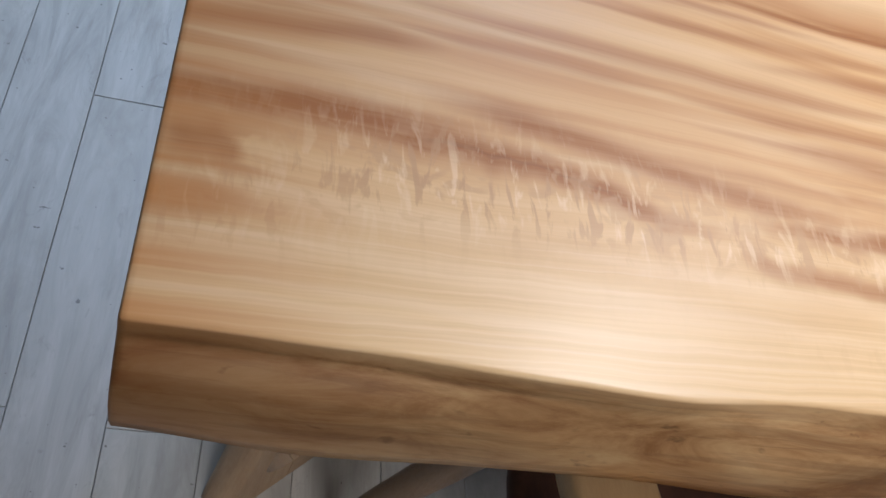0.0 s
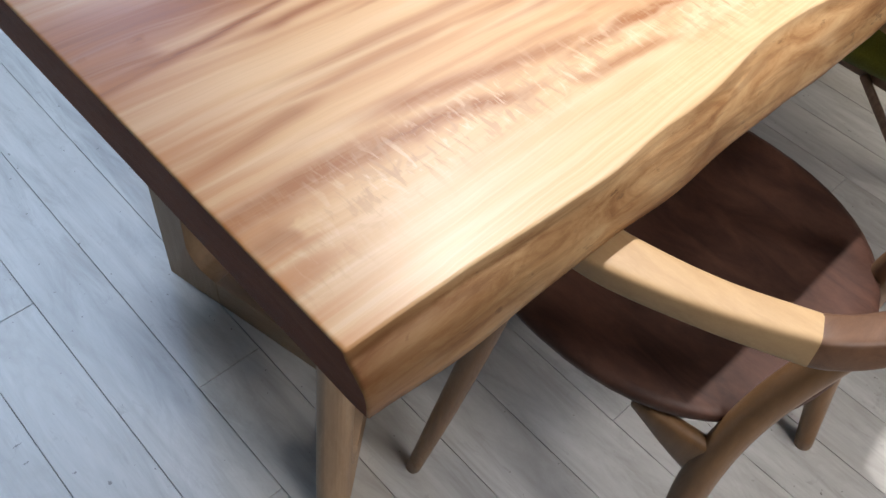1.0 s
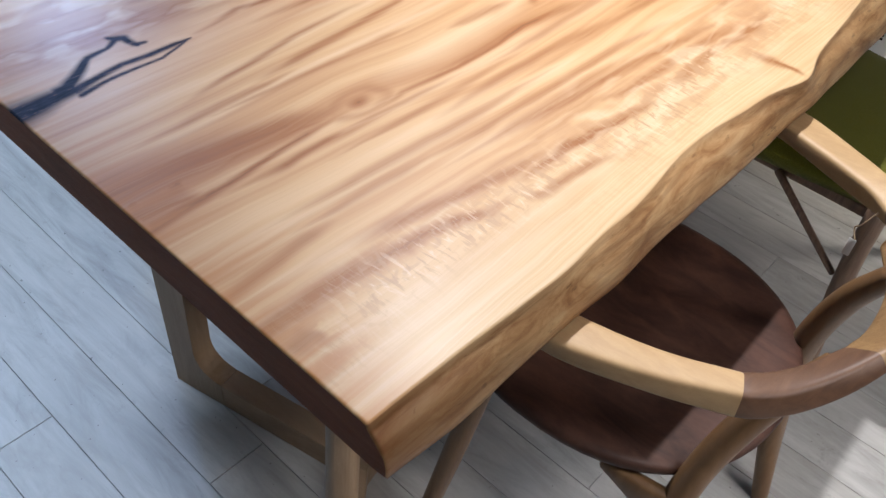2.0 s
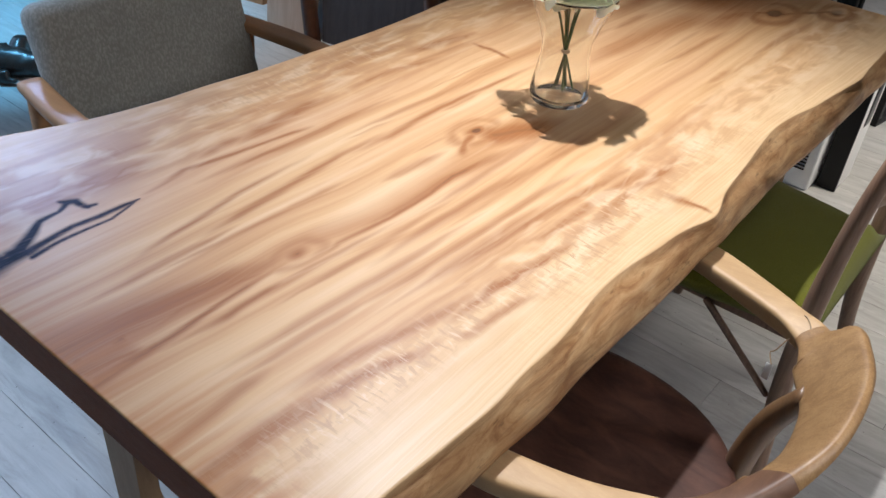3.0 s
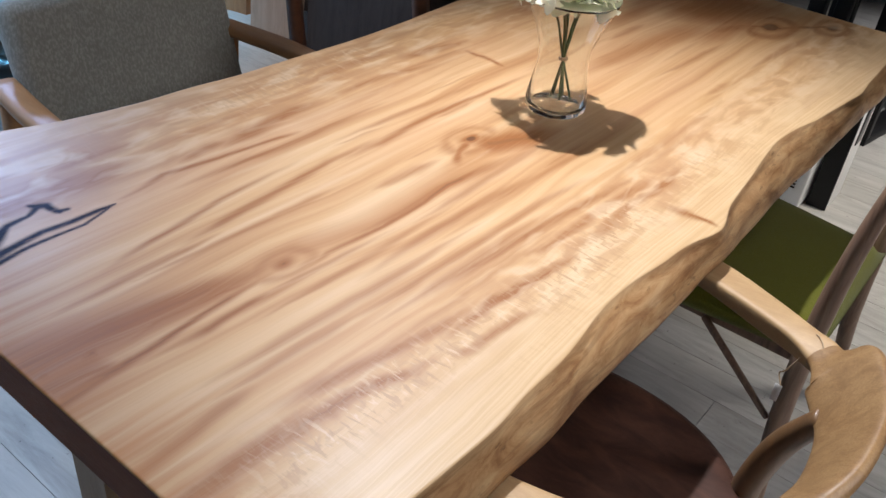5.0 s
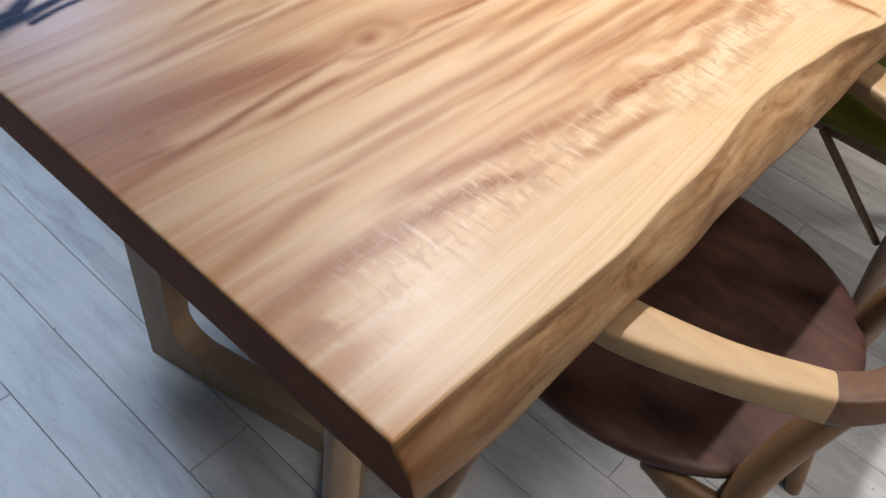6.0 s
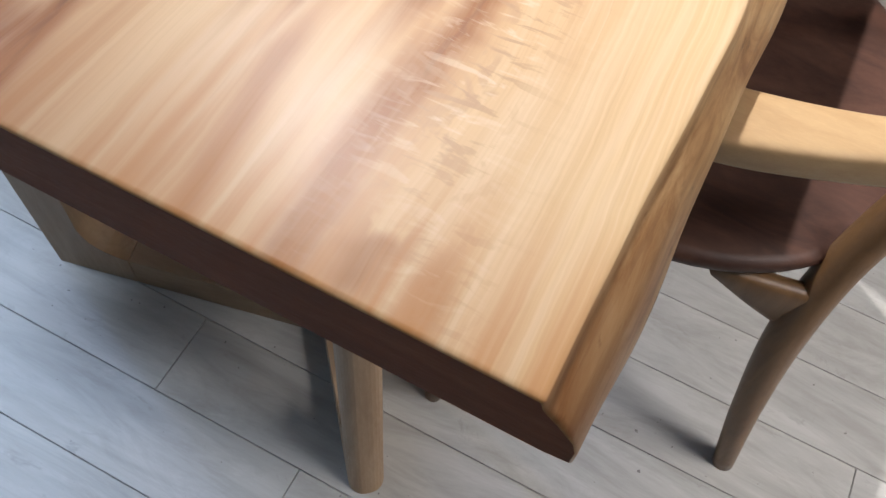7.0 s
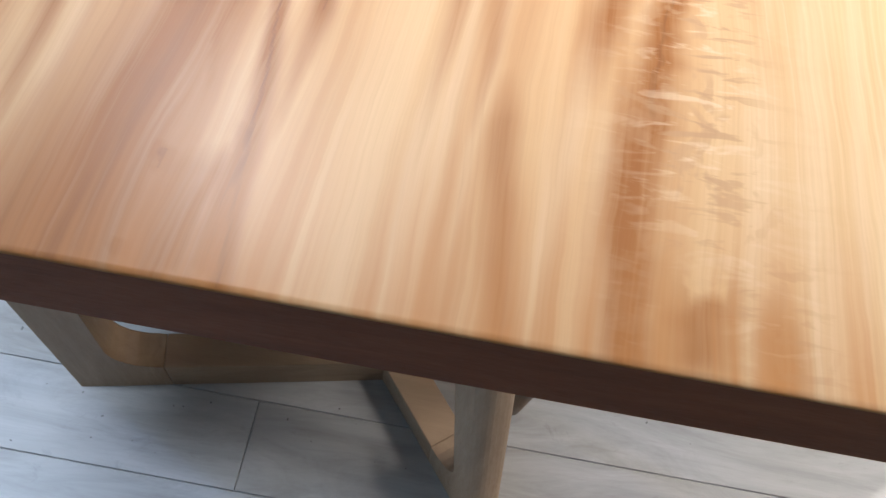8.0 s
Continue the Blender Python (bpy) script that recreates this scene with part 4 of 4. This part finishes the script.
# ---- grey armchair across the table ----
c3 = thing("upholstered_armchair", (0.68, 1.1, 0.0), "beech armchair with grey tweed upholstered back", "chair")
tilt = Matrix.Rotation(radians(-17), 4, "X")
part("backrest", box(0.438, 0.934, 1.168, 1.238, 0.46, 0.785, 0.03, 4, tilt), GREY, c3, "grey tweed padded backrest")
part("seat", cushion([(0.44, 0.72), (0.92, 0.72), (0.90, 1.18), (0.46, 1.18)], 0.385, 0.455), GREY, c3, "grey tweed seat")
for ax, sx in ((0.388, -1), (0.955, 1)):
    part("arm", sweep([(ax + sx * 0.006, 0.90, 0.630, 0.022, 0.013, 0), (ax, 1.05, 0.633, 0.026, 0.014, 0), (ax - sx * 0.024, 1.215, 0.636, 0.026, 0.013, 0)], 6, 14, 4.0), BEECH, c3, "red-brown beech arm")
    part("leg", sweep([(ax, 0.96, 0.0, 0.015, 0.015, 0), (ax, 0.96, 0.62, 0.018, 0.018, 0)], 3, 12, 3.0), BEECH, c3)
    part("leg", sweep([(ax, 1.32, 0.0, 0.015, 0.015, 0), (ax - sx * 0.02, 1.215, 0.44, 0.018, 0.018, 0), (ax - sx * 0.02, 1.195, 0.625, 0.016, 0.016, 0)], 4, 12, 3.0), BEECH, c3)
part("seat_rail", box(0.388, 0.968, 0.95, 1.20, 0.345, 0.384, 0.006), BEECH, c3)

# ---- dark chair further along ----
c4 = thing("wooden_chair", (1.48, 1.1, 0.0), "dark teak chair with broad curved top rail and open back", "chair")


def open_back(cx, half, top, low, inner_half, inner_top, thick):
    """An upright frame, open below: posts that run over into a broad top rail."""
    def arch(w, h, r):
        pts = [(-w, low + (h - r - low) * k / 6) for k in range(6)]
        pts += [(-w + r * (1 - math.cos(q)), h - r + r * math.sin(q)) for q in np.linspace(0, math.pi / 2, 7)]
        pts += [(-w + r + (w - r) * k / 5, h) for k in range(1, 6)]
        return pts + [(-u, v) for u, v in pts[-2::-1]]

    bm = bmesh.new()
    rows = []
    for (ou, ov), (iu, iv) in zip(arch(half, top, 0.055), arch(inner_half, inner_top, 0.04)):
        row = []
        for u, v, back in ((ou, ov, 0), (ou, ov, thick), ((ou + iu) / 2, (ov + iv) / 2, thick * 1.12), (iu, iv, thick), (iu, iv, 0), ((ou + iu) / 2, (ov + iv) / 2, -thick * 0.12)):
            row.append(bm.verts.new((cx + u, 1.26 + (v - 0.42) * 0.14 + 0.035 * (1 - (u / half) ** 2) + back, v + 0.012 * (u / half) ** 2 * (v > 0.6))))
        rows.append(row)
    for r0, r1 in zip(rows, rows[1:]):
        for k in range(6):
            bm.faces.new((r0[k], r0[(k + 1) % 6], r1[(k + 1) % 6], r1[k]))
    bm.faces.new(rows[0])
    bm.faces.new(rows[-1])
    sharp = [e for e in bm.edges if len(e.link_faces) == 2 and e.calc_face_angle() > 0.9]
    bmesh.ops.bevel(bm, geom=sharp, offset=0.005, segments=2, affect="EDGES", clamp_overlap=True)
    return bm


part("back_frame", open_back(1.485, 0.275, 0.775, 0.40, 0.232, 0.635, 0.026), TEAK, c4, "curved dark teak back frame")
part("seat", cushion([(1.24, 0.78), (1.72, 0.78), (1.70, 1.24), (1.26, 1.24)], 0.38, 0.44), CHARCOAL, c4)
for lx in (1.25, 1.71):
    part("leg", rod((lx, 0.84, 0), (lx, 0.84, 0.38), 0.014, 0.018), TEAK, c4)
    part("leg", rod((lx, 1.32, 0), (lx, 1.255, 0.43), 0.014, 0.018), TEAK, c4)

# ---- vase of flowers ----
VX, VY, VZ = 1.002, 0.375, HIGH


def vase():
    ob = thing("glass_vase", (VX, VY, VZ), "clear flared glass vase with a thick base on the table", "vase")
    outer = [(0.050, 0.0005), (0.055, 0.006), (0.056, 0.020), (0.050, 0.052), (0.0445, 0.085), (0.046, 0.110), (0.058, 0.145), (0.071, 0.172), (0.0785, 0.192), (0.0795, 0.196)]
    inner = [(0.0787, 0.1963), (0.0774, 0.192), (0.0697, 0.172), (0.0567, 0.145), (0.0447, 0.110), (0.0432, 0.085), (0.0487, 0.052), (0.0538, 0.020), (0.050, 0.010), (0.004, 0.008)]
    v = part("vessel", lathe([(r, z * 1.05) for r, z in outer + inner], (VX, VY, VZ), 56), GLASS, ob)
    v.visible_shadow = False
    # ring added on the lip; its bright line is colour, not reflection
    part("rim", lathe([(0.0782, 0.2061), (0.0797, 0.2061), (0.0801, 0.2068), (0.0797, 0.2075), (0.0782, 0.2075), (0.0778, 0.2068)], (VX, VY, VZ), 56), RIM_GLINT, ob, "thin opaque ring, coloured pale like light caught on the glass lip").visible_shadow = False


vase()


def bouquet():
    ob = thing("flower_bouquet", (VX, VY, VZ + 0.02), "bunch of white silk hydrangea flowers on green stems", "flowers")
    rnd = random.Random(3)
    heads = [(-0.020, 0.024, 0.258, 0.052), (-0.062, 0.006, 0.234, 0.043), (0.034, -0.028, 0.238, 0.046), (-0.028, 0.086, 0.236, 0.043), (0.044, 0.046, 0.238, 0.043), (-0.016, -0.036, 0.230, 0.045)]
    for hx, hy, hz, hr in heads:
        bm = bmesh.new()
        mid = Vector((VX + hx, VY + hy, VZ + hz))
        for _ in range(34):
            d = Vector((rnd.gauss(0, 1), rnd.gauss(0, 1), rnd.gauss(0.25, 0.9)))
            d.normalize()
            root = mid + d * hr * rnd.uniform(0.35, 0.80)
            side = d.cross(Vector((rnd.uniform(-1, 1), rnd.uniform(-1, 1), rnd.uniform(-1, 1)))).normalized()
            out = (d * rnd.uniform(0.35, 1.0) + d.cross(side) * rnd.uniform(0.35, 0.9)).normalized()
            long, wide = hr * rnd.uniform(0.62, 0.90), hr * rnd.uniform(0.40, 0.58)
            rows = []
            cup = rnd.uniform(0.15, 0.45)
            for t, s in ((0.0, 0.35), (0.25, 0.78), (0.5, 1.0), (0.75, 1.0), (0.92, 0.80), (1.0, 0.50)):
                row = []
                for e in (-1, -0.7, -0.35, 0, 0.35, 0.7, 1):
                    reach = t * (1 - 0.16 * e * e) + 0.03 * t * math.sin(7 * e + long * 900)
                    lift = d * (long * (0.30 * reach - 0.34 * reach * reach) + wide * (cup * e * e * (1 - 0.5 * t) + 0.05 * math.sin(8 * t + e * 5)))
                    row.append(bm.verts.new(root + out * long * reach + lift + side * wide * s * e))
                rows.append(row)
            for r0, r1 in zip(rows, rows[1:]):
                for i in range(6):
                    bm.faces.new((r0[i], r0[i + 1], r1[i + 1], r1[i]))
        part("bloom", bm, PETAL, ob, "cream-white ruffled bloom")
        bx, by = -hx * 0.28, -hy * 0.28
        part("stem", sweep([(VX + bx, VY + by, VZ + 0.022, 0.0022, 0.0022, 0), (VX - bx * 0.1, VY - by * 0.1, VZ + 0.10, 0.0024, 0.0024, 0), (VX + hx * 0.30, VY + hy * 0.30, VZ + 0.17, 0.0022, 0.0022, 0), (VX + hx * 0.82, VY + hy * 0.82, VZ + hz - 0.02, 0.002, 0.002, 0)], 5, 7, 2.0), STEM, ob)
    part("tie", lathe([(0.0075, 0.092), (0.0085, 0.095), (0.0075, 0.098)], (VX, VY, VZ), 14), TWINE, ob)


bouquet()


# ---- slabs leaning in the background ----
def leaning_slab(x, y, turn, wide, high, thick, lean, mat, label, seed):
    bm = bmesh.new()
    n = 26
    rows = []
    for i in range(n + 1):
        s = i / n
        l = -wide / 2 + 0.05 * wide * (float(lattice(np.array(s * 5.0), np.array(0.0), seed)) - 0.5) * 3
        r = wide / 2 + 0.05 * wide * (float(lattice(np.array(s * 5.0), np.array(0.0), seed + 1)) - 0.5) * 3
        rows.append([bm.verts.new((u, v, s * high)) for u, v in ((l, 0), (l * 0.4 + r * 0.6, 0), (r, 0), (r + 0.008, thick * 0.6), (r - 0.004, thick), (l + 0.004, thick), (l - 0.008, thick * 0.6))])
    for r0, r1 in zip(rows, rows[1:]):
        for k in range(7):
            bm.faces.new((r0[k], r0[(k + 1) % 7], r1[(k + 1) % 7], r1[k]))
    bm.faces.new(rows[0])
    bm.faces.new(rows[-1])
    bmesh.ops.transform(bm, matrix=pose(x, y, 0, 0, 0, turn) @ pose(0, 0, 0, -lean), verts=bm.verts)
    return alone("wood_slab", bm, mat, (x, y, 0), label, "wood slab", "slabs leaning in a row", "", False)


leaning_slab(2.085, 2.80, -78, 0.42, 2.1, 0.055, 4, SLAB_RED, "reddish brown rough sawn wood slab leaning upright", 70)
leaning_slab(1.985, 2.24, -84, 0.235, 2.0, 0.045, 5, SLAB_PINK, "pale pinkish live-edge wood slab leaning upright", 73)
leaning_slab(2.10, 1.86, -78, 0.50, 2.05, 0.05, 4, DUSK, "dark grey-brown wood slab with a ragged edge, leaning upright", 91)
leaning_slab(2.42, 2.35, -70, 0.50, 2.1, 0.06, 4, BARK, "dark burl wood slab leaning upright", 76)
leaning_slab(2.55, 1.85, -66, 0.40, 2.1, 0.05, 5, BARK, "dark bark-edged wood slab leaning upright", 79)
leaning_slab(2.72, 1.50, -62, 0.34, 2.0, 0.05, 5, SLAB_RED, "reddish brown wood slab leaning upright", 82)
leaning_slab(2.30, 3.16, -72, 0.36, 2.1, 0.05, 4, STONE, "grey-brown spotted wood slab leaning upright", 85)
leaning_slab(3.1, 1.9, -75, 1.3, 2.3, 0.05, 3, BARK, "wide dark wood slab leaning upright", 88)

# tub chair and dark chair by the window
tub = thing("tub_chair", (2.05, 3.55, 0), "slate grey rounded fabric tub chair", "chair")
part("shell", lathe([(0.12, 0.03), (0.19, 0.05), (0.225, 0.16), (0.245, 0.45), (0.25, 0.74), (0.225, 0.76), (0.20, 0.72), (0.19, 0.45), (0.06, 0.43)], (2.05, 3.55, 0), 32), SLATE, tub)
for k in range(4):
    w = math.pi / 4 + k * math.pi / 2
    part("leg", rod((2.05 + 0.11 * math.cos(w), 3.55 + 0.11 * math.sin(w), 0), (2.05 + 0.10 * math.cos(w), 3.55 + 0.10 * math.sin(w), 0.05), 0.012, 0.016), TEAK, tub)
dark = thing("lounge_chair", (1.6, 3.85, 0), "black leather lounge chair on a dark teak frame", "chair")
part("seat", box(1.32, 1.83, 3.62, 4.15, 0.34, 0.44, 0.03, 3), LEATHER, dark)
part("backrest", box(1.32, 1.83, 4.12, 4.24, 0.40, 0.85, 0.03, 3), LEATHER, dark)
part("seat_rail", box(1.30, 1.87, 3.60, 4.20, 0.29, 0.335, 0.006), TEAK, dark)
for lx in (1.32, 1.85):
    for ly in (3.63, 4.17):
        part("leg", rod((lx, ly, 0), (lx, ly, 0.55), 0.016, 0.02), TEAK, dark)
    part("arm", box(lx - 0.025, lx + 0.025, 3.58, 4.20, 0.551, 0.58, 0.006), TEAK, dark)

dark.location += Vector((-0.09, -0.24, 0))
tub.location += Vector((-0.09, -0.24, 0))

def driftwood():
    """Gnarled root lying on the floor: thick tapering limbs grown together."""
    bm = bmesh.new()
    rnd = random.Random(19)
    limbs = (((1.06, 2.52, 0.045), (0.98, 2.62, 0.055), (0.88, 2.74, 0.070), (0.76, 2.84, 0.060), 0.052),
             ((1.00, 2.60, 0.040), (1.06, 2.66, 0.075), (1.10, 2.72, 0.055), (1.12, 2.80, 0.025), 0.036),
             ((0.90, 2.70, 0.050), (0.90, 2.62, 0.045), (0.93, 2.56, 0.030), (0.95, 2.52, 0.018), 0.026),
             ((0.84, 2.76, 0.060), (0.90, 2.84, 0.085), (0.97, 2.90, 0.060), (1.02, 2.96, 0.022), 0.034))
    for a, b, c, e, r in limbs:
        limb = sweep([(*a, r * 0.75, r * 0.8, 0), (*b, r * 1.1, r, 20), (*c, r * 0.95, r * 0.9, 50), (*e, r * 0.45, r * 0.4, 70)], 8, 16, 2.0)
        for v in limb.verts:
            k = 0.016 * (float(lattice(np.array(v.co.x * 26), np.array(v.co.y * 26 + v.co.z * 40), 97)) - 0.5) + rnd.uniform(-0.002, 0.002)
            v.co += Vector((k, -k * 0.7, k))
            v.co.z = max(v.co.z, 0.001)
        me = bpy.data.meshes.new("limb")
        limb.to_mesh(me)
        limb.free()
        bm.from_mesh(me)
        bpy.data.meshes.remove(me)
    alone("driftwood_root", bm, ROOT, (0.95, 2.68, 0), "dark polished gnarled driftwood root lying on the floor", "driftwood")


driftwood()

# ---- cabinet, posts, frames and unit beyond the far end ----
cab = thing("cream_cabinet", (2.9, 0.8, 0), "cream sideboard on dark legs beyond the table", "cabinet")
part("body", box(2.50, 2.98, 0.258, 1.75, 0.683, 1.12, 0.006), CREAM, cab)
part("base_frame", box(2.53, 2.95, 0.31, 1.71, 0.63, 0.682, 0.004), BLACK, cab)
for lx in (2.56, 2.92):
    for ly in (0.36, 1.66):
        part("leg", box(lx - 0.025, lx + 0.025, ly - 0.025, ly + 0.025, 0, 0.629, 0.004), BLACK, cab)
for y in (0.500, 1.085):
    alone("table_leg", box(2.40, 2.46, y - 0.035, y + 0.035, 0, 0.668, 0.010, 3), OAK_LEG, (2.43, y, 0), "loose pale oak table leg standing upright", "table leg", "loose table legs")


def steel_frame(x, y, wide, high, turn):
    ob = thing("steel_leg_frame", (x, y, 0), "black steel rectangular table leg frame standing on the floor", "table leg", "steel leg frames")
    m = pose(x, y, 0, 0, 0, turn)
    for name, a in (("upright", (-wide / 2, -wide / 2 + 0.03, -0.045, 0.045, 0.0301, high - 0.0301)), ("upright", (wide / 2 - 0.03, wide / 2, -0.045, 0.045, 0.0301, high - 0.0301)), ("rail", (-wide / 2, wide / 2, -0.045, 0.045, 0, 0.03)), ("rail", (-wide / 2, wide / 2, -0.045, 0.045, high - 0.03, high))):
        bm = box(*a, 0.003)
        bmesh.ops.transform(bm, matrix=m, verts=bm.verts)
        part(name, bm, BLACK, ob)


steel_frame(3.35, 0.15, 0.56, 0.70, -9)
steel_frame(3.38, 0.36, 0.62, 0.74, -7)
steel_frame(3.98, 0.02, 0.60, 0.72, -4)
alone("table_leg", box(3.76, 3.81, 0.20, 0.25, 0, 0.66, 0.006, 2), OAK_DARK, (3.785, 0.225, 0), "loose brown wooden table leg standing upright", "table leg", "loose table legs")
unit = thing("heater_unit", (2.44, 0.24, 0), "white plastic heater unit with a slotted grille", "heater")
part("body", box(2.385, 2.56, 0.170, 0.32, 0.0, 0.46, 0.008, 3), WHITE, unit)
for k in range(10):
    part("slat", box(2.380, 2.3848, 0.20, 0.265, 0.07 + k * 0.012, 0.076 + k * 0.012, 0.001, 1), SLATE, unit)
panel = thing("display_panel", (2.53, 0.13, 0), "white panel stand with a black side and a dark glossy slot", "panel")
part("body", box(2.462, 2.615, 0.100, 0.160, 0.0, 0.47, 0.004), WHITE, panel)
part("side", box(2.450, 2.4618, 0.098, 0.162, 0.0, 0.47, 0.003), BLACK, panel, "black side board")
part("slot", box(2.515, 2.575, 0.0965, 0.0998, 0.22, 0.40, 0.001, 1), LEATHER, panel, "dark glossy slot")

# ---- floor ----
floor = alone("floor", box(X0, X1, Y0, Y1, -0.06, -0.006, 0), GAP, (0, 0, 0), "pale whitewashed wood plank floor", "floor", "", "structure", False)
PITCH, LONG = 0.1165, 1.22
ends = {0: 0.436, -1: 0.217, -2: 0.745, 4: -0.04, 2: -0.43}


def plank_mesh(name, rows):
    verts, faces = [], []
    for x0, x1, y0, y1, z in rows:
        g, c = 0.0004, 0.0009
        x0, x1, y0, y1, b = x0 + g, x1 - g, y0 + g, y1 - g, len(verts)
        verts += [(x0, y0, -0.006), (x1, y0, -0.006), (x1, y1, -0.006), (x0, y1, -0.006), (x0, y0, z - c), (x1, y0, z - c), (x1, y1, z - c), (x0, y1, z - c),
                  (x0 + c, y0 + c, z), (x1 - c, y0 + c, z), (x1 - c, y1 - c, z), (x0 + c, y1 - c, z)]
        for u in (0, 4):
            faces += [(b + u + k, b + u + (k + 1) % 4, b + u + 4 + (k + 1) % 4, b + u + 4 + k) for k in range(4)]
        faces.append((b + 8, b + 9, b + 10, b + 11))
    me = bpy.data.meshes.new(name)
    me.from_pydata(verts, [], faces)
    me.materials.append(PLANK)
    return me


shared = plank_mesh("plank", [(0, PITCH, 0, LONG, 0.0)])
rnd = random.Random(11)
rest = []
for k in range(int((X0 - 0.058) / PITCH) - 1, int((X1 - 0.058) / PITCH) + 1):
    x = 0.058 + k * PITCH
    y = ends.get(k, rnd.uniform(0, LONG))
    y -= math.ceil((y - Y0) / LONG) * LONG
    while y < Y1:
        if x > -0.62 and x < 3.3 and y > -1.9 and y < 3.0:
            ob = new("plank", shared)
            ob.location = (x, y, 0)
            ob.parent = floor
        else:
            x0, x1, y0, y1 = max(x, X0), min(x + PITCH, X1), max(y, Y0), min(y + LONG, Y1)
            if x1 - x0 > 0.01 and y1 - y0 > 0.01:
                rest.append((x0, x1, y0, y1, 0.0))
        y += LONG
far = new("far_planks", plank_mesh("far_planks", rest))
far.parent = floor
tagged(far, "", "", "", "stuff")
